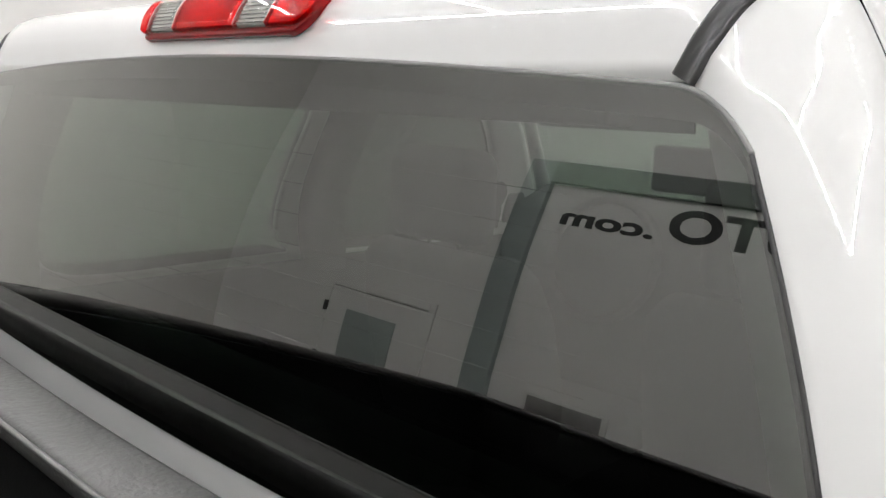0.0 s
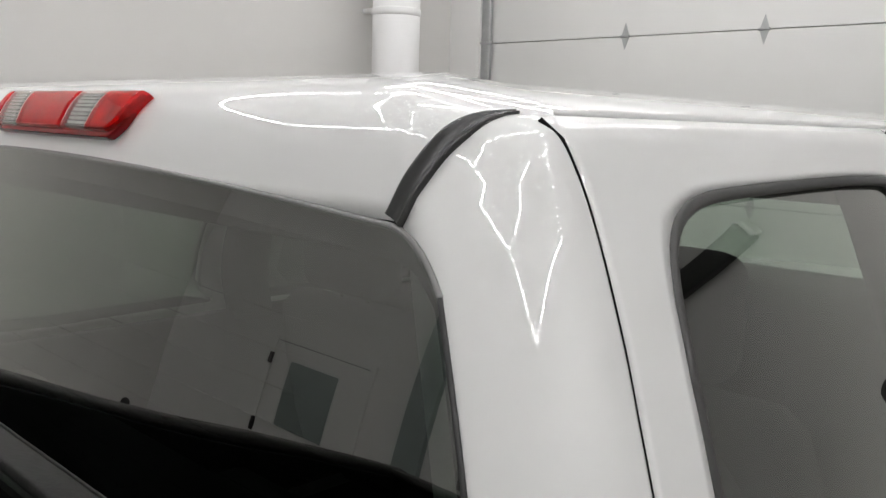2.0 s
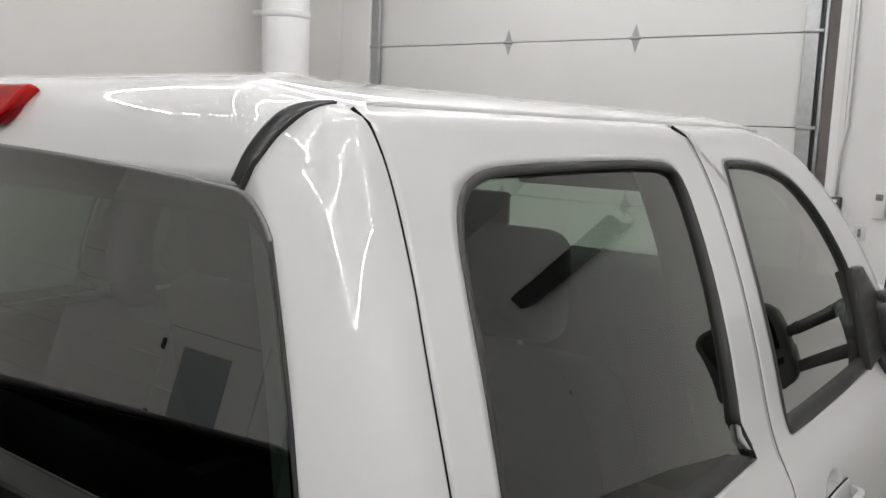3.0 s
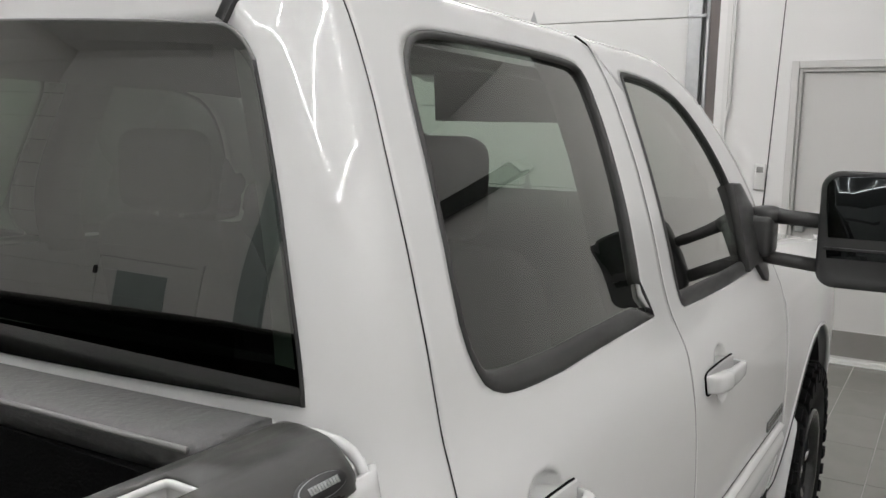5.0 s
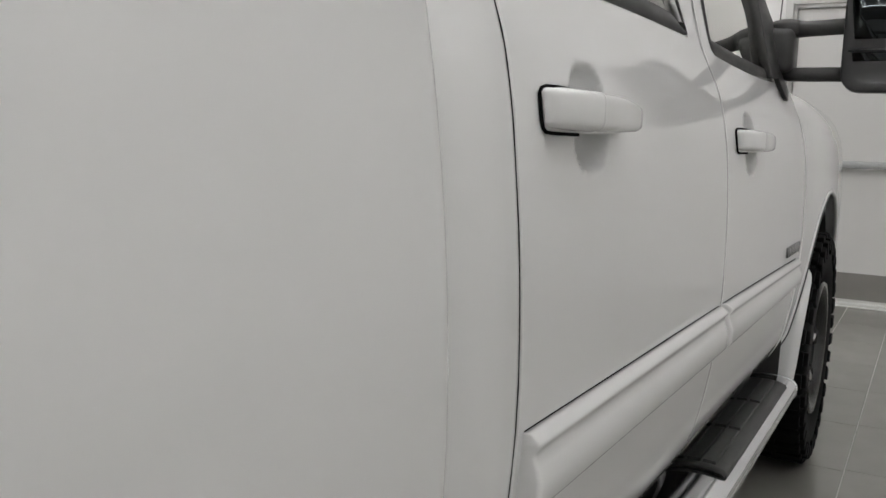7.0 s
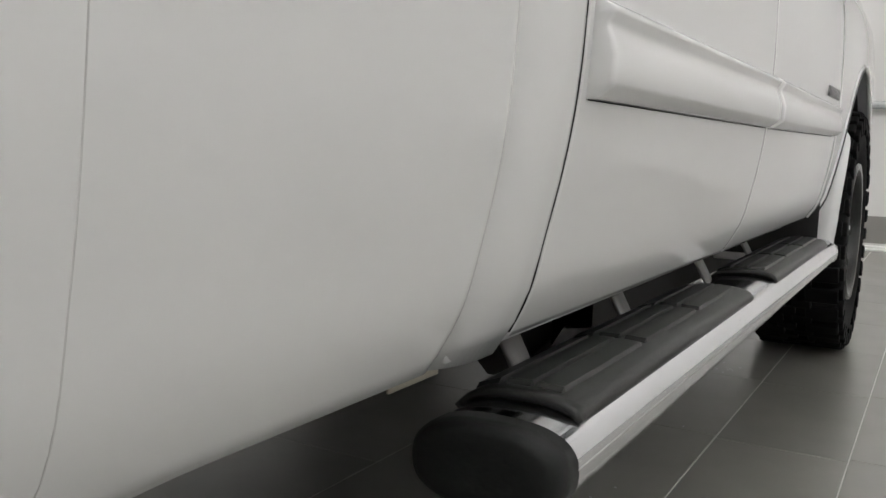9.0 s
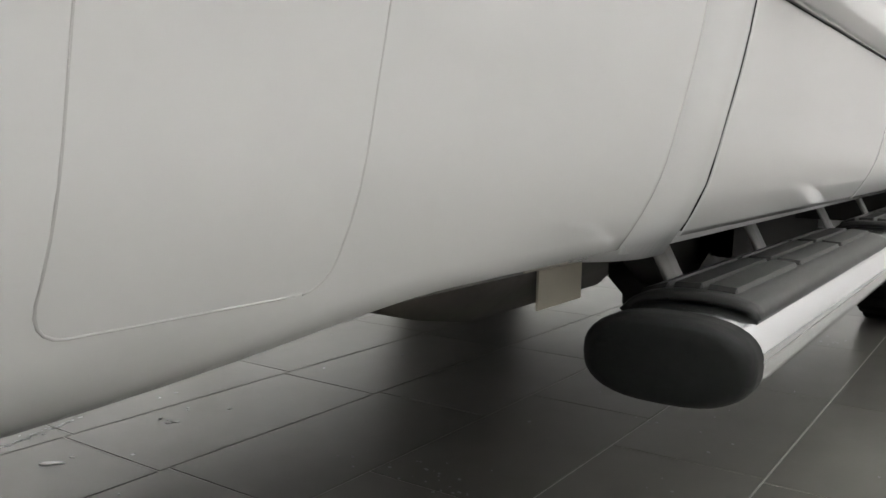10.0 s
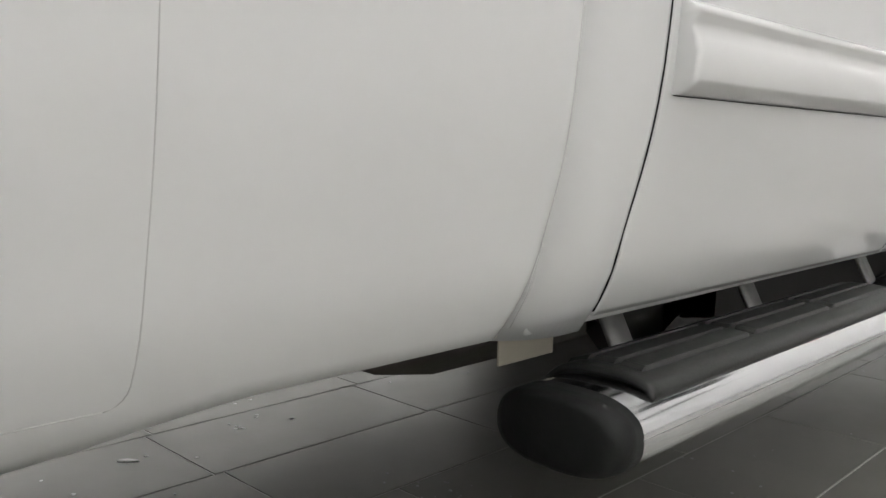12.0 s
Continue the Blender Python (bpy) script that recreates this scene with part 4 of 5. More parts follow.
secs = []
for x in lin(-.897, .897, 31):
    a, b = bulk_near(x), bulk_far(x)
    secs.append([Vector((x, y, z)) for y, z in ((a + .004, 1.334), (a, 1.352), (a + .003, 1.363), (a + .010, 1.3675), (b - .008, 1.3660), (b - .001, 1.3635), (b, 1.352), (b - .002, 1.326), (b - .006, 1.326), (b - .006, 1.334))])
part("bulkhead_cap", loft(secs), GRAIN, truck, "grained black bulkhead cap")
# front wall drawn black: the shade between bed and cab is its colour
part("bed_front_wall", box(-.893, .893, -.0915, -.084, .55, 1.325), UNDER, truck, "bed's front wall, coloured black for the gap's shade", smooth=False)
part("bulkhead_edge", tube([(x, bulk_near(x) - .003, 1.3635) for x in lin(-.895, .895, 25)], .0035, 8), SEALG, truck, "pale worn edge of the liner")
# rolled white lip round the front end of each rail cap
for s in (1, -1):
    part("bed_lip", tube([(s * x, y, z) for x, y, z in ((.88, -.016, 1.349), (.92, -.015, 1.352), (.95, -.014, 1.352), (.972, -.013, 1.3495), (.988, -.012, 1.343), (.998, -.012, 1.334), (1.004, -.012, 1.322), (1.007, -.012, 1.30), (1.010, -.012, 1.26))], .0065, 10), PAINT, truck)

# rail caps with stake pockets
CS = [(.905, 1.325), (.901, 1.352), (.905, 1.362), (.914, 1.3665), (.926, 1.368), (.931, 1.368), (.950, 1.368), (.972, 1.366), (.984, 1.3635), (.999, 1.356), (1.011, 1.3450), (1.0185, 1.336), (1.0215, 1.322), (1.017, 1.318)]
HOLES = [(-.262, -.193), (-1.05, -.98), (-1.75, -1.68)]


def rail_cap(s):
    ys = sorted(set([-2.05, -1.9, -1.5, -1.3, -.8, -.6, -.4, -.3, -.15, -.12, -.09, -.07] + [h for hh in HOLES for h in hh]))
    ends = [(-.062, 1.0, 0.0), (-.050, .985, .0), (-.039, .95, .001), (-.032, .88, .002), (-.027, .70, .003), (-.024, .45, .005)]
    rows = [(y, 1.0, 0.0) for y in ys] + ends
    bm = bmesh.new()
    grid_v = []
    for y, k, dz in rows:
        grid_v.append([bm.verts.new((s * (.905 + (x - .905) * k if x > .905 else x), y, z - dz)) for x, z in CS])
    for i in range(len(rows) - 1):
        for j in range(len(CS) - 1):
            q = (grid_v[i][j], grid_v[i][j + 1], grid_v[i + 1][j + 1], grid_v[i + 1][j])
            ym = (rows[i][0] + rows[i + 1][0]) / 2
            if 5 <= j <= 6 and any(a < ym < b for a, b in HOLES):
                continue
            bm.faces.new(q if s > 0 else q[::-1])
    last = grid_v[-1]
    bm.faces.new(last if s < 0 else last[::-1])
    cap = part("rail_cap", bm, CAP, truck, "black plastic bed rail cap", solid=0.006)
    for a, b in HOLES:
        pk = bmesh.new()
        box(.9295, .9315, a, b, 1.315, 1.3615, pk)
        box(.9715, .9735, a, b, 1.315, 1.3595, pk)
        box(.9315, .9715, a - .001, a + .001, 1.315, 1.3605, pk)
        box(.9315, .9715, b - .001, b + .001, 1.315, 1.3605, pk)
        if s < 0:
            for v in pk.verts:
                v.co.x *= -1
        part("stake_pocket", pk, PAINT, cap, "bright open stake pocket", smooth=False)
        fl = box(.932, .971, a + .001, b - .001, 1.31, 1.316)
        if s < 0:
            for v in fl.verts:
                v.co.x *= -1
        part("pocket_floor", fl, STEEL, cap, smooth=False)
        if s > 0:
            part("pocket_rim", tube([(.9325, a, 1.361), (.9325, b - .008, 1.361), (.935, b - .003, 1.361), (.940, b - .0015, 1.361), (.9705, b - .0015, 1.360)], .0042, 8), PAINT, cap, "rolled white metal edge")
    if s > 0:
        # raised oval badge with a bar across
        c = Vector((1.0150, -.094, 1.3405))
        nrm = Vector((.768, 0, .640))
        e1, e2 = Vector((0, 1, 0)), Vector((-.640, 0, .768))
        for r1, r2, lift, m, nm in ((.0345, .0125, .0035, RUBBER, "badge"), (.0325, .0108, .0045, GALV, "badge_rim"), (.0317, .0101, .0055, RUBBER, "badge_face")):
            secs = [[c + e1 * (r1 * k * math.cos(t)) + e2 * (r2 * k * math.sin(t)) + nrm * l for t in (2 * math.pi * i / 32 for i in range(32))] for k, l in ((1.05, -.004), (1.0, lift))]
            part(nm, loft(secs), m, cap)
        for k in range(10):
            y = -.020 + .0042 * k
            secs = [[c + e1 * (y + a) + e2 * b + nrm * l for a, b in ((0, -.0035), (.003, -.0035), (.003, .0035), (0, .0035))] for l in (.004, .0064)]
            part("badge_bar", loft(secs), GALV, cap)


rail_cap(1)
rail_cap(-1)

# ---- high brake light on the cab's back ----
def brake_light():
    def P(x, z, lift):
        loc, nrm = on_shell((x, back_y(min(abs(x), .6), min(z, 1.83)) + max(0, z - 1.83) * .3, z), lift)
        return loc
    L = thing("brake_light", "", "")
    L.parent = truck
    L["label"] = "red and clear high-mounted brake light"
    ZB, DX = 1.829, .012
    def block(name, x0, x1, x0b, x1b, zt, zb, m, lift, label="", edge=.005, bulge=0.0, turn=0.0, relief=None):
        """A pillow-shaped piece between slanted ends; bulge rounds its left end, turn its lower right corner."""
        w, h = x1 - x0, zt - zb
        def f(u, v):
            z = zb + h * v
            x = (x0b + (x0 - x0b) * v) * (1 - u) + (x1b + (x1 - x1b) * v) * u
            x += bulge * (1 - u) * (1 - math.sqrt(max(0, 1 - (2 * v - 1) ** 2)))
            x -= turn * u * (1 - math.sqrt(max(0, 1 - max(0, 1 - v / .4) ** 2)))
            k = min(1, min(u, 1 - u) * w / edge, min(v, 1 - v) * h / edge)
            l = lift * (.85 + .35 * (1 - v)) * math.sqrt(max(0, 1 - (1 - k) ** 2)) + .001
            if relief:
                l += relief(u, v) * k
            return P(.056 + .86 * (x + DX), z, l)
        def steps(n, size):
            e = [edge / size * q for q in (0, .1, .3, .6, 1)]
            return e + lin(e[-1], 1 - e[-1], n)[1:-1] + [1 - q for q in e[::-1]]
        return part(name, grid(f, steps(24, w), steps(61 if relief else 8, h)), m, L, label)
    ZT, ZL = 1.8855, ZB + .001
    def louvre(u, v):
        q = (v * 10) % 1
        return .0032 * q
    def bowl(cu, cv, r):
        return lambda u, v: .0020 - .0022 * max(0, 1 - ((u - cu) / r) ** 2 - ((v - cv) / .42) ** 2) + .0006 * math.cos(v * 34) * math.cos(u * 40)
    block("lamp_base", -.212, .248, -.196, .229, ZT + .001, ZB - .004, RED_D, .0085, "deep red lamp base", .004, .012, .036)
    for nm, x0, x1, x0b, x1b, inner, shell, rel, bu, tu in (
            ("red_lens", -.215, -.190, -.198, -.172, RED, RED_G, bowl(.5, .5, .5), .014, 0),
            ("clear_lens", -.1895, -.116, -.1715, -.092, REFLECT, CLEAR, louvre, 0, 0),
            ("red_lens", -.1155, .068, -.0915, .074, RED, RED_G, bowl(.6, .45, .3), 0, 0),
            ("clear_lens", .0685, .150, .0745, .150, REFLECT, CLEAR, louvre, 0, 0),
            ("red_lens", .1505, .252, .1505, .232, RED, RED_G, bowl(.3, .5, .28), 0, .034)):
        ln = block(nm, x0, x1, x0b, x1b, ZT, ZL, shell, .0165, "clear ribbed lens" if shell is CLEAR else "glossy red lens", .004, bu, tu)
        rf = block("reflector", x0 + .003, x1 - .003, x0b + .003, x1b - .003, ZT - .002, ZL + .002, inner, .0108, "bright ridged reflector" if shell is CLEAR else "faceted red reflector", .003, bu, tu, rel)
        rf.parent = ln
        # dark threads draw the shade lines between the clear lens's ridges
        for k in range(9 if shell is CLEAR else 0):
            v = .10 + .095 * k
            z = ZL + (ZT - ZL) * v
            xa, xb = x0b + (x0 - x0b) * v + .004, x1b + (x1 - x1b) * v - .004
            part("lens_rib", tube([P(.056 + .86 * (x + DX), z, .0150 * (.85 + .35 * (1 - v))) for x in lin(xa, xb, 8)], .0007, 5), BADGE, ln)


brake_light()

# ---- mirror, sail, antenna, roof marker ----
def door_mirror(side):
    S = side
    M = thing("door_mirror", "", "")
    M.parent = truck
    M["label"] = "black extending tow mirror"
    sail = [(1.745, 1.308), (1.86, 1.318), (1.905, 1.268), (1.935, 1.262), (1.965, 1.275), (1.985, 1.33), (1.96, 1.41), (1.90, 1.48), (1.83, 1.545), (1.735, 1.548)]
    secs = [[Vector((S * (XS(z) + o), y, z)) for y, z in sail] for o in (-.008, .016)]
    part("sail", loft(secs), TRIM, M, bevel=.004)
    part("bracket", box(*((.955, 1.040) if S > 0 else (-1.040, -.955)), 1.875, 1.985, 1.335, 1.455, bev=.022, seg=3), TRIM, M)
    part("pivot_cap", lathe([(.0, .0), (.041, .002), (.045, .012), (.045, .03), (.039, .042), (.02, .048), (0, .049)], (S * 1.012, 1.93, 1.432), "z", 24), TRIM, M)
    part("arm", tube([(S * 1.02, 1.935, 1.455), (S * 1.07, 1.915, 1.452), (S * 1.185, 1.865, 1.450)], [.025, .021, .020], 14), TRIM, M)
    part("arm", tube([(S * .975, 1.93, 1.345), (S * 1.03, 1.925, 1.333), (S * 1.185, 1.865, 1.327)], [.019, .019, .019], 14), TRIM, M)
    CXM, CZM, FY = 1.283, 1.434, 1.815
    def head(y, w, h, r):
        pts = []
        for sx, sz, a0 in ((1, -1, -90), (1, 1, 0), (-1, 1, 90), (-1, -1, 180)):
            for i in range(7):
                a = radians(a0 + 15 * i)
                pts.append(Vector((S * (CXM + sx * (w - r) + r * math.cos(a)), y, CZM + sz * (h - r) + r * math.sin(a))))
        return pts
    secs = [head(FY + y, w, h, r) for y, w, h, r in ((.015, .093, .130, .037), (0, .113, .151, .046), (.005, .118, .155, .046), (.045, .119, .156, .046), (.105, .107, .14, .046), (.155, .075, .103, .046), (.165, .046, .075, .037))]
    hd = part("mirror_head", loft(secs), TRIM_D, M, "black mirror head")
    lean = lambda ring: [Vector((v.x, v.y - .09 * (v.z - CZM), v.z)) for v in ring]
    part("mirror_glass", loft([lean(head(FY + .013, .103, .141, .034)), lean(head(FY + .016, .105, .143, .036))]), MIRROR, hd, "mirror glass, coloured near black")
    bm = loft([[Vector((S * x, y - .09 * (z - CZM), z)) for x, z in ((CXM - .097, CZM - .127), (CXM + .097, CZM - .127), (CXM + .097, CZM - .056), (CXM - .097, CZM - .056))] for y in (FY + .0105, FY + .008)])
    part("blind_spot_mirror", bm, MIRROR, hd, bevel=.004)
    part("glass_divider", box(*sorted((S * (CXM - .104), S * (CXM + .104))), FY + .006, FY + .014, CZM - .054, CZM - .048), TRIM_D, hd)


door_mirror(1)
door_mirror(-1)
part("antenna", tube([(.915, 2.35, 1.29), (.926, 2.35, 1.55), (.947, 2.35, 2.124)], [.004, .002, .0016], 8), UNDER, truck, "thin black whip antenna")
for x in (-.52, 0, .52):
    part("roof_marker", box(x - .05, x + .05, 1.60, 1.76, 1.84, 1.892, bev=.012), TRIM_D, truck, "dark roof marker lamp")

# ---- side step ----
def running_board(side):
    S = side
    R = thing("running_board", "", "")
    R.parent = truck
    R["label"] = "polished oval side step with black pads"
    CX, CZ = 1.012, .400
    HW, HH = .078, .040
    def sec(y, k=1.0):
        pts = []
        for i in range(36):
            a = 2 * math.pi * i / 36
            c, s = math.cos(a), math.sin(a)
            pts.append(Vector((S * (CX + HW * k * math.copysign(abs(c) ** .75, c)), y, CZ + HH * k * math.copysign(abs(s) ** .8, s))))
        return pts
    part("step_tube", loft([sec(y) for y in lin(.085, 2.16, 12)], caps=False), CHROME, R, "polished steel oval tube")
    part("end_cap", loft([sec(.092, 1.006), sec(.07, 1.006), sec(.059, .98), sec(.052, .92), sec(.049, .80), sec(.048, .5)]), ENDCAP, R, "matt black rounded end cap")
    part("end_cap", loft([sec(2.16, 1.02), sec(2.18, 1.0), sec(2.195, .85), sec(2.197, .5)]), CHROME, R)
    part("tube_seam", tube([Vector((S * (CX + HW * .995), y, CZ + .004)) for y in (.09, 2.155)], .0008, 6), STEEL, R)
    for y0, y1 in ((.135, .975), (1.212, 2.06)):
        x0, x1 = .938, 1.074
        ns = 41
        def pz(x):
            c = min(1, abs((x - CX) / HW))
            return CZ + HH * (1 - c ** (2 / .75)) ** .4 if c < 1 else CZ
        bm = bmesh.new()
        xs_ = lin(x0, x1, 22)
        ysl = [y0, y0 + .006] + lin(y0 + .02, y1 - .02, 34) + [y1 - .006, y1]
        def top(x, y):
            e = min(y - y0, y1 - y)
            k = min(1.0, .55 + e / .004)
            return max(pz(x), CZ + .024) + .003 + .008 * k * math.sqrt(max(0, 1 - ((x - (x0 + x1) / 2) / ((x1 - x0) / 2)) ** 16))
        pad = part("step_pad", grid(lambda x, y: Vector((S * x, y, top(x, y))), xs_, ysl, flip=S < 0), PAD, R, "black ribbed rubber step pad", solid=0.008)
        segs = 3
        for q in range(segs):
            a = y0 + .02 + (y1 - y0 - .04) * q / segs + .006
            b = y0 + .02 + (y1 - y0 - .04) * (q + 1) / segs - .006
            for x, wd in ((.962, .0155), (.996, .0155), (1.030, .0155)):
                g = [[Vector((S * (x + dx), y, top(x + dx, y) + dz)) for dx, dz in ((-wd, -.002), (-wd + .0025, .0050), (wd - .0025, .0050), (wd, -.002))] for y in ([a, a + .006] + lin(a + .02, b - .02, 8) + [b - .006, b])]
                for j in (0, -1):
                    for v in g[j]:
                        v.z -= .004
                part("pad_rib", loft(g), PAD, pad, smooth=False)
    for y in (.285, .66, 1.17, 1.62):
        path = [(.60, y, .545), (.82, y, .53), (.905, y, .505), (.945, y, .43), (.965, y, .40)]
        bm = loft([[Vector((S * (x + dx), yy + dy, z)) for dx, dy in ((-.004, -.022), (.004, -.022), (.004, .022), (-.004, .022))] for x, yy, z in path])
        part("step_bracket", bm, STEEL, R, "grey steel bracket")


running_board(1)

# ---- wheels ----
def wheel(x, y, side):
    W = thing("wheel", "", "")
    W.parent = truck
    W.location = (x, y, .42)
    W["label"] = "chunky off-road tyre on a chrome wheel"
    R, r, w = .42, .225, .145
    prof = [(r, -w * .72), (r + .02, -w * .85), (R - .10, -w * 1.0), (R - .035, -w * .95), (R - .012, -w * .8), (R - .012, w * .8), (R - .035, w * .95), (R - .10, w * 1.0), (r + .02, w * .85), (r, w * .72)]
    part("tyre", lathe(prof, (0, 0, 0), "x", 64), TYRE, W, "black mud-terrain tyre")
    bm = bmesh.new()
    for k in range(34):
        a = 2 * math.pi * k / 34
        for s, off in ((1, 0), (-1, .5)):
            a2 = a + off * 2 * math.pi / 34
            b = box(.085 * s - .05, .085 * s + .05, -.026, .026, R - .022, R + (.003 if k % 2 else 0), bev=.004, seg=1)
            bmesh.ops.rotate(b, verts=b.verts[:], cent=(0, 0, 0), matrix=Matrix.Rotation(a2, 3, "X"))
            join(bm, b)
            b = box(s * (w - .006) - .012, s * (w - .006) + .010, -.022, .022, R - .062 - (.014 if k % 2 else 0), R - .016, bev=.003, seg=1)
            bmesh.ops.rotate(b, verts=b.verts[:], cent=(0, 0, 0), matrix=Matrix.Rotation(a2, 3, "X"))
            join(bm, b)
            b = box(.025 * s - .03, .025 * s + .03, -.018, .018, R - .02, R + .001, bev=.003, seg=1)
            bmesh.ops.rotate(b, verts=b.verts[:], cent=(0, 0, 0), matrix=Matrix.Rotation(a2 + .09, 3, "X"))
            join(bm, b)
    t = part("tread_block", bm, TYRE, W, "worn knobbly tread blocks", smooth=False)
    t["kind"] = "stuff"
    s = side
    prof = [(r + .003, s * -.10), (r + .006, s * .10), (r + .020, s * .130), (r + .014, s * .140), (r - .004, s * .138), (r - .016, s * .12), (r - .03, s * .07), (.0, s * .04)]
    rim = part("rim", lathe(prof, (0, 0, 0), "x", 48), RIM, W, "gloss black rim with chrome spokes")
    for k in range(8):
        a = 2 * math.pi * k / 8
        secs = [[Vector((s * (xo + dx), dy, rr)) for dx, dy in ((-.015, -hw), (.012, -hw * .7), (.012, hw * .7), (-.015, hw))] for rr, xo, hw in ((.05, .075, .02), (.12, .088, .022), (.19, .10, .034), (.215, .10, .04))]
        b = loft(secs)
        bmesh.ops.rotate(b, verts=b.verts[:], cent=(0, 0, 0), matrix=Matrix.Rotation(a, 3, "X"))
        part("spoke", b, CHROME_W, rim)
    part("hub_cap", lathe([(.06, s * .03), (.06, s * .095), (.05, s * .11), (.0, s * .115)], (0, 0, 0), "x", 32), CHROME_W, rim)


for sx in (1, -1):
    wheel(sx * .945, AXY, sx)
    wheel(sx * .93, -1.16, sx)

# ---- underbody ----
for sx in (1, -1):
    part("frame_rail", box(*sorted((sx * .42, sx * .50)), -2.0, 3.5, .44, .58, bev=.01), UNDER, truck, "black beam under the truck")
part("floor_pan", box(-.90, .90, .05, 2.1, .54, .60), UNDER, truck)
part("bed_floor_pan", box(-.86, .86, -2.0, 0.0, .66, .80), UNDER, truck)
def shield(x0, x1, ya, yb, z0, z1):
    secs = []
    for y, k in ((ya, .0), (ya + .02, .35), (ya + .07, .7), (ya + .15, .93), (ya + .25, 1.0), (yb - .12, 1.0), (yb - .03, .8), (yb, .3)):
        zb = z1 - (z1 - z0) * k
        secs.append([Vector((x0, y, z1)), Vector((x0, y, zb + .03)), Vector((x0 + .03, y, zb)), Vector((x1 - .05, y, zb)), Vector((x1, y, zb + .05)), Vector((x1, y, z1))])
    return loft(secs)
part("tank", shield(.30, .80, -.10, .62, .385, .64), TANK, truck, "brown-black underbody tank")
lb = box(.801, .804, .215, .33, .395, .442)
part("underbody_label", lb, CREAM, truck, "cream paper label", smooth=False)
part("cab_mount", shield(.81, .93, .30, .52, .385, .58), UNDER, truck)
part("transfer_case", box(-.25, .2, .6, 1.6, .41, .6, bev=.05), UNDER, truck)
part("front_axle", tube([(-.8, AXY, .42), (.8, AXY, .42)], .05, 12), UNDER, truck)
part("rear_axle", tube([(-.8, -1.16, .42), (.8, -1.16, .42)], .06, 12), UNDER, truck)
for sx in (1, -1):
    part("sill", grid(lambda y, v: Vector((sx * (.96 - .30 * v), y, .500 + .012 * math.sin(v * 3.1))), lin(.05, 2.05, 12), lin(0, 1, 6)), UNDER, truck, solid=.006)
    part("sill_flange", box(*sorted((sx * .968, sx * .975)), .05, 2.0, .492, .52), PAINT, truck)
# white mud flap behind the front wheel
FLAP = smooth_table([(.35, 1.03), (.36, 1.05), (.385, 1.064), (.44, 1.073), (.56, 1.082), (.70, 1.089), (.735, 1.0885), (.755, 1.080), (.766, 1.062), (.77, 1.04)])
for sx in (1, -1):
    part("mud_flap", grid(lambda u, z: Vector((sx * (.72 + (FLAP(z) - .72) * u), AXY - math.sqrt(ARCH ** 2 - (z - AXZ) ** 2) + .018 + .006 * (1 - u), z)), lin(0, 1, 14), lin(.35, .77, 36), flip=sx < 0), PAINT, truck, "white mud flap behind the front wheel", solid=.010)
    if sx > 0:
        # added dark screen that stands for the deep shade under the sill
        part("inner_rail", join(box(.58, .66, .40, .999, .36, .58, bev=.01), box(.58, .66, 1.0, 3.3, .26, .58, bev=.01)), UNDER, truck, "black beam under the truck")

# ---- cabin inside ----
cabin = thing("cabin", "", "")
cabin.parent = truck
cabin["label"] = "cabin interior, coloured near black for its dimness"
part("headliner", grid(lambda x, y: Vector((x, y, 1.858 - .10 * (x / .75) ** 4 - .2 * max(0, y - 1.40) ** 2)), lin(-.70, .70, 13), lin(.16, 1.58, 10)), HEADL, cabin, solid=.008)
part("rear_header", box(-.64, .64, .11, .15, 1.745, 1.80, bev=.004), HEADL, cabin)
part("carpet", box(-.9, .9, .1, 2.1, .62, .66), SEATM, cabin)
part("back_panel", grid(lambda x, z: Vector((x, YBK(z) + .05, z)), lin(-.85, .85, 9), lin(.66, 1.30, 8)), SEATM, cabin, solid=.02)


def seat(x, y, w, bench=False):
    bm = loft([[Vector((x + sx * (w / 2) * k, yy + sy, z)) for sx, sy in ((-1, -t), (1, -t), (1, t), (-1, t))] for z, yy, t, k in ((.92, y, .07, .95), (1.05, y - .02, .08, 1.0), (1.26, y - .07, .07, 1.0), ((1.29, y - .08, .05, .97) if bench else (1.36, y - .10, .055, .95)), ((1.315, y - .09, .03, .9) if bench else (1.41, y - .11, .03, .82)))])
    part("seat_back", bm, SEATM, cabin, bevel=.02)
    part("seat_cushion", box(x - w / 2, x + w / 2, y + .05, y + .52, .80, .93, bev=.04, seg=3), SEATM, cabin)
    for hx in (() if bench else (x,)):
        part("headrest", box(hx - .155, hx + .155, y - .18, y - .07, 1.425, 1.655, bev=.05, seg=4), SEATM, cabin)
        for dx in (-.05, .05):
            part("headrest_post", tube([(hx + dx, y - .11, 1.40), (hx + dx, y - .12, 1.49)], .006, 6), STEEL, cabin)


seat(0, .36, 1.45, True)
seat(.435, 1.12, .55)
seat(-.42, 1.12, .55)
part("firewall", box(-.9, .9, 2.06, 2.09, .6, 1.29), SEATM, cabin)
part("dashboard", loft([[Vector((x, y, z)) for y, z in ((1.78, .9), (1.74, 1.30), (1.80, 1.42), (1.98, 1.485), (2.04, 1.44), (2.05, .9))] for x in lin(-.86, .86, 5)]), SEATM, cabin)
bm = bmesh.new()
ring = [[Vector((-.42 + .19 * math.cos(t) * 1.0, 1.70 + .05 * math.sin(t), 1.305 + .18 * math.sin(t)))] for t in (2 * math.pi * k / 33 for k in range(34))]
part("steering_wheel", tube([p[0] for p in ring], .014, 8, False), SEATM, cabin)
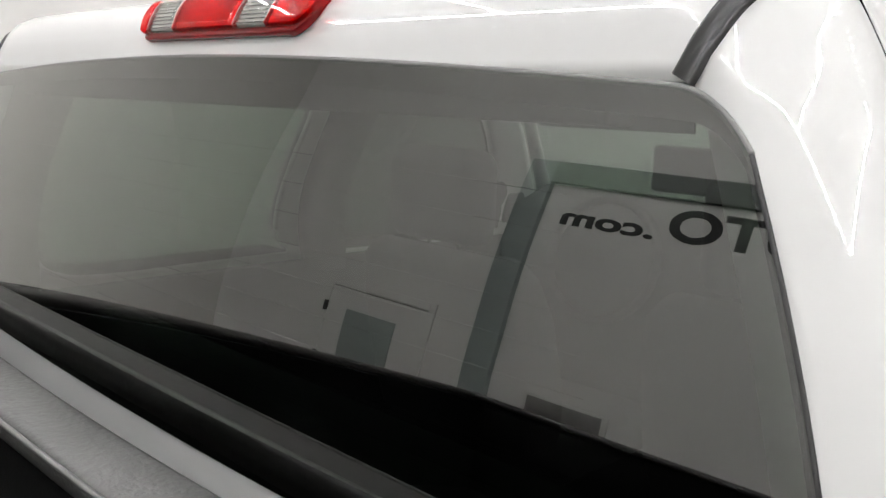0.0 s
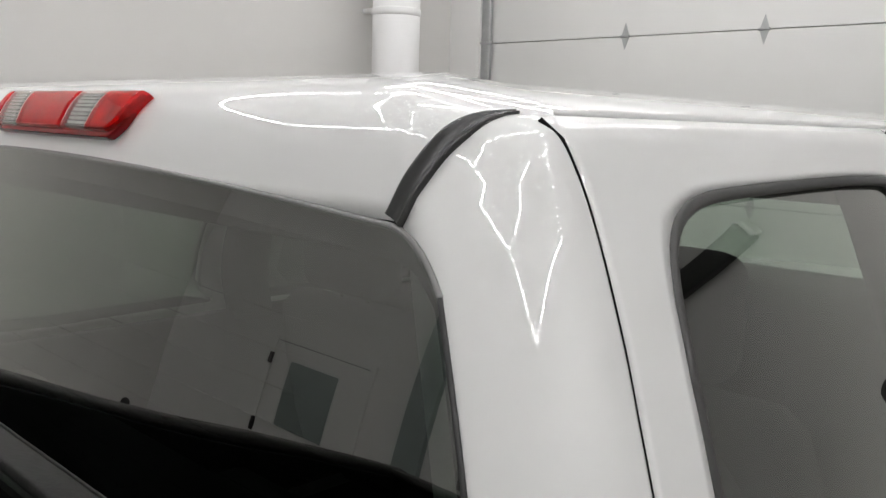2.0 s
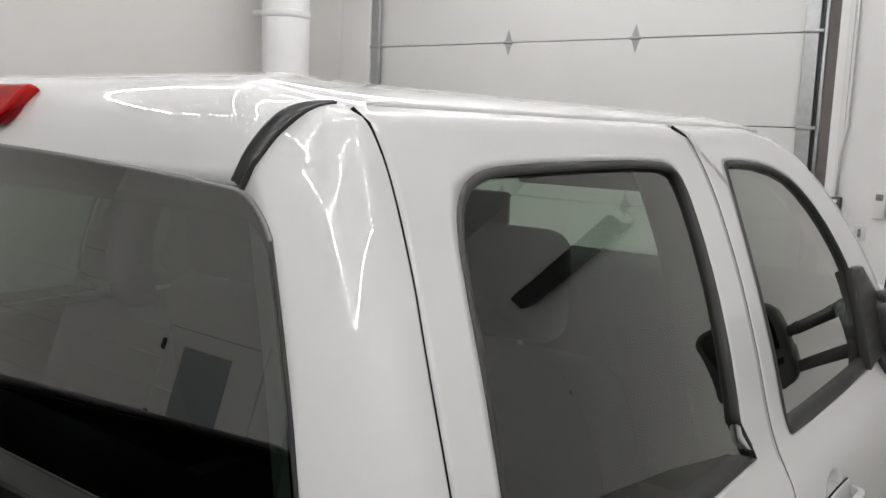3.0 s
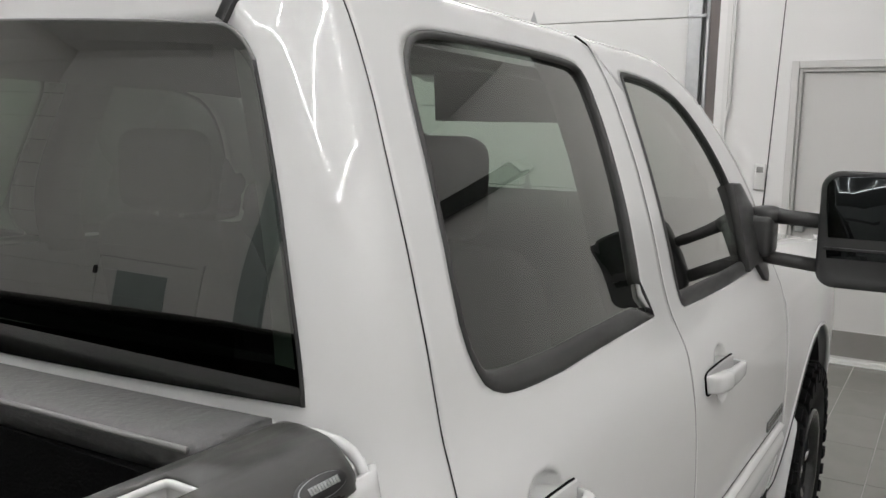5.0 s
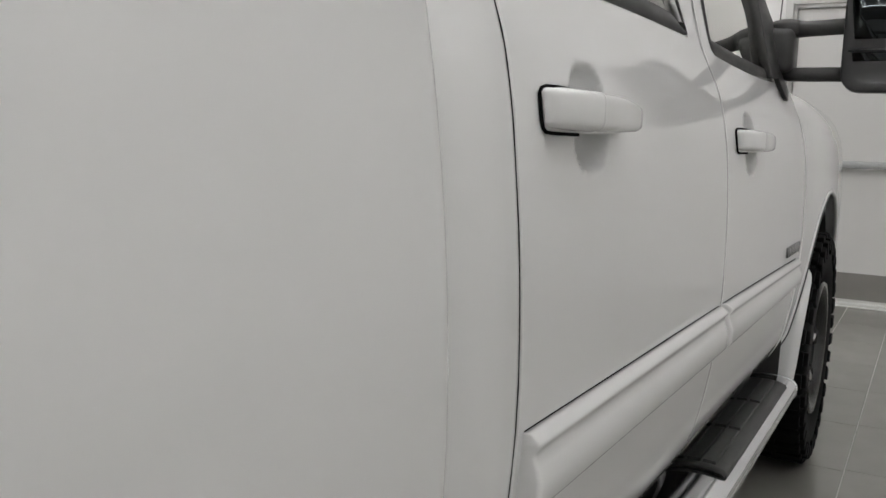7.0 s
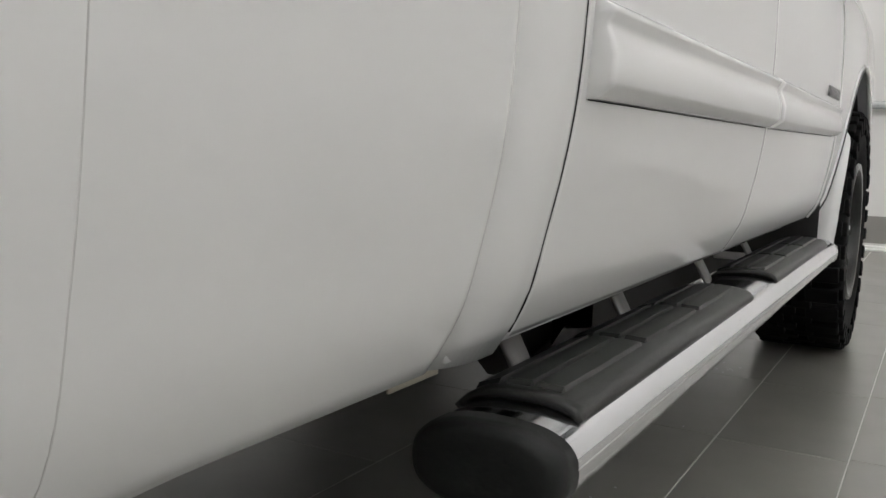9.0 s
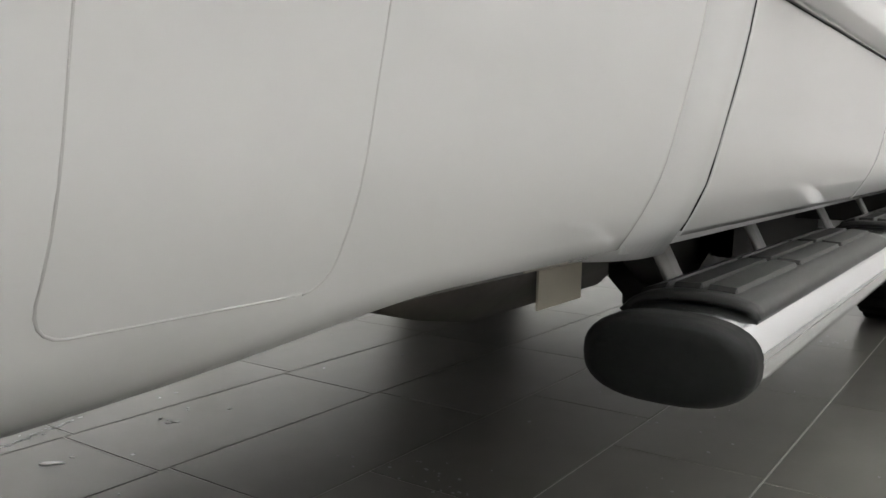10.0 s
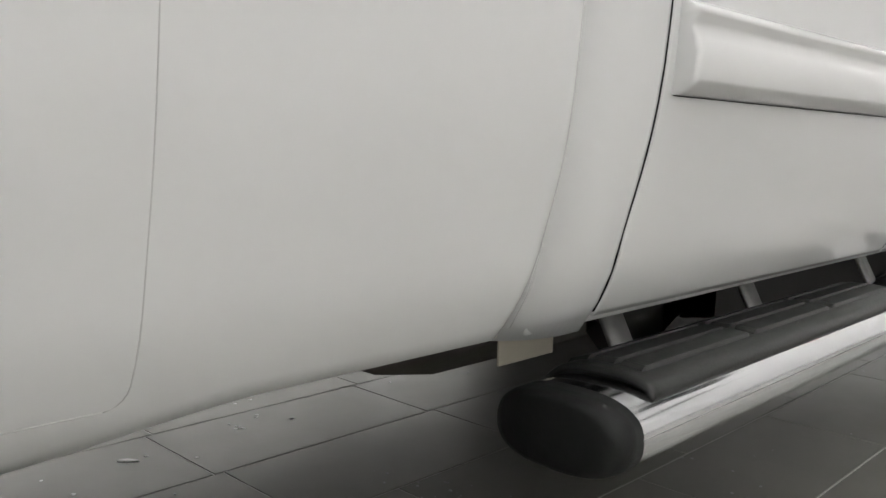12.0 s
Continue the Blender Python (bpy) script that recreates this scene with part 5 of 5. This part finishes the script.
for x0, x1, zb in ((-.62, -.10, 1.70), (.08, .62, 1.70)):
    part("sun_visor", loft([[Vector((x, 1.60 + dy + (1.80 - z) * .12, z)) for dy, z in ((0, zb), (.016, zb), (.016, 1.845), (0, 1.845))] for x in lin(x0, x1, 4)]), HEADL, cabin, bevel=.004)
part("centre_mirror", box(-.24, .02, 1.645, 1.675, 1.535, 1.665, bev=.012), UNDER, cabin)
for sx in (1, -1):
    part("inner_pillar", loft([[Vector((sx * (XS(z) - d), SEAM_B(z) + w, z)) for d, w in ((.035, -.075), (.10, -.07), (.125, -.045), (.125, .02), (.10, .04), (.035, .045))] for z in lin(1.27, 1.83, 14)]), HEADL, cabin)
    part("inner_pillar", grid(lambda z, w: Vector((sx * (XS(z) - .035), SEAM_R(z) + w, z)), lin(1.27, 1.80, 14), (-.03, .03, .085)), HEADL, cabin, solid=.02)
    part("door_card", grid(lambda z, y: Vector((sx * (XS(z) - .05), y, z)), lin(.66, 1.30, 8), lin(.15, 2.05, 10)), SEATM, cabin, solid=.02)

# ---- floor tiles, laid in staggered columns ----
TW, TL, JT, TX0 = 0.295, 0.605, 0.0016, 0.03
def tile_mesh():
    bm = box(-TW / 2 + JT, TW / 2 - JT, -TL / 2 + JT, TL / 2 - JT, -.004, 0.0, bev=.0008, seg=1)
    me = bpy.data.meshes.new("tile")
    bm.to_mesh(me)
    bm.free()
    me.materials.append(TILE)
    return me


TILE_ME = tile_mesh()
PH = (.290, .496, .290, .270)
rest_v, rest_f = [], []
ncol0 = int((XL - .1 - TX0) / TW) - 1
count = 0
for c in range(ncol0, int((XR + .1) / TW) + 2):
    xc = TX0 + TW * (c + .5) + .0
    ph = PH[c % 4]
    k0 = int((YB_ - .2 - ph) / TL) - 1
    for k in range(k0, int((YF + .3 - ph) / TL) + 1):
        yc = ph + TL * (k + .5)
        if -1.3 < xc < 2.0 and -.7 < yc < 5.6 and count < 300:
            o = bpy.data.objects.new("tile", TILE_ME)
            scene.collection.objects.link(o)
            o.parent = floor
            o.location = (xc, yc, 0)
            count += 1
        else:
            b = len(rest_v)
            x0, x1, y0, y1 = xc - TW / 2 + JT, xc + TW / 2 - JT, yc - TL / 2 + JT, yc + TL / 2 - JT
            rest_v += [(x0, y0, -.004), (x1, y0, -.004), (x1, y1, -.004), (x0, y1, -.004), (x0 + .0015, y0 + .0015, 0), (x1 - .0015, y0 + .0015, 0), (x1 - .0015, y1 - .0015, 0), (x0 + .0015, y1 - .0015, 0)]
            rest_f += [(b + 4, b + 5, b + 6, b + 7)] + [(b + i, b + (i + 1) % 4, b + 4 + (i + 1) % 4, b + 4 + i) for i in range(4)]
me = bpy.data.meshes.new("tile_field")
me.from_pydata(rest_v, [], rest_f)
me.materials.append(TILE)
tf = new("tile_field", me)
tf.parent = floor
tagged(tf, "dark grey slate-look floor tiles", "", "", "stuff")

# ---- water drops and grit on the tiles ----
rng = random.Random(7)


def drop(bm, x, y, rx, ry, ang, h, n=12):
    """A flat dome of water with an uneven rim."""
    ca, sa = math.cos(ang), math.sin(ang)
    ph = rng.uniform(0, 6.28)
    secs = []
    for k, z in ((1.0, 0.0), (.93, .55), (.75, .88), (.4, 1.0)):
        ring = []
        for i in range(n):
            t = 2 * math.pi * i / n
            w = 1 + .16 * math.sin(2 * t + ph) + .08 * math.sin(3 * t + 2 * ph)
            a, b = rx * k * w * math.cos(t), ry * k * w * math.sin(t)
            ring.append(Vector((x + a * ca - b * sa, y + a * sa + b * ca, h * .7 * z + .0003)))
        secs.append(ring)
    join(bm, loft(secs))


TRAIL = [(-.288, .031), (-.304, .176), (-.332, .308), (-.376, .386), (-.428, .525), (-.497, .663), (-.567, .782)]
bm = bmesh.new()
for (xa, ya), (xb, yb) in zip(TRAIL, TRAIL[1:]):
    n = int(math.hypot(xb - xa, yb - ya) / .013)
    for i in range(n):
        t = (i + rng.random()) / n
        s = rng.uniform(.35, 1.0) * (1.15 - .6 * (ya + .03))
        x, y = xa + (xb - xa) * t + rng.gauss(0, .005), ya + (yb - ya) * t
        drop(bm, x, y, .010 * s, .0045 * s, 1.75 + rng.gauss(0, .2), (.0014 * s + .0006))
        if rng.random() < .45:
            q = rng.uniform(.3, .8)
            drop(bm, x - abs(rng.gauss(0, .035)), y + rng.gauss(0, .01), .005 * q, .004 * q, rng.uniform(0, 3), .0012 * q, 10)
for x, y, r in ((-.153, .217, .006), (-.076, .291, .006), (-.063, .026, .006), (-.166, .007, .004), (-.148, .59, .006), (-.174, .45, .009), (-.185, .46, .006), (-.165, .463, .006), (-.225, .54, .005), (-.212, .53, .005), (-.21, .455, .005), (-.335, .55, .005), (-.338, .597, .005), (-.221, .976, .005), (-.372, .131, .008)):
    drop(bm, x, y, r, r * .7, rng.uniform(0, 3), .0014)
tagged(part("water_droplets", bm, PALE_WATER, None), "small water droplets on the tiles, coloured pale for their glints", "water", "", "stuff")
bm = bmesh.new()
drop(bm, -.153, .176, .021, .0125, .6, .0022, 28)
tagged(part("water_drop", bm, PALE_WATER, None), "large flat drop of water, coloured pale for its glint", "water drop")
bm = bmesh.new()
for cx, cy, sp, n in ((.39, .55, .05, 14), (.50, .50, .06, 16), (.74, 2.2, .05, 18), (.72, .95, .25, 24), (-.1, .9, .4, 12)):
    for i in range(n):
        r = rng.uniform(.0008, .0028)
        b = bmesh.new()
        bmesh.ops.create_icosphere(b, subdivisions=1, radius=r)
        for v in b.verts:
            v.co = Vector((v.co.x * rng.uniform(.8, 2.2), v.co.y, v.co.z * .5)) * rng.uniform(.8, 1.2) + Vector((0, 0, r * .4))
        bmesh.ops.translate(b, verts=b.verts[:], vec=(cx + rng.gauss(0, sp), cy + rng.gauss(0, sp), 0))
        join(bm, b)
tagged(part("floor_grit", bm, GALV, None, "", False), "pale grit and dirt flecks on the tiles", "grit", "", "stuff")
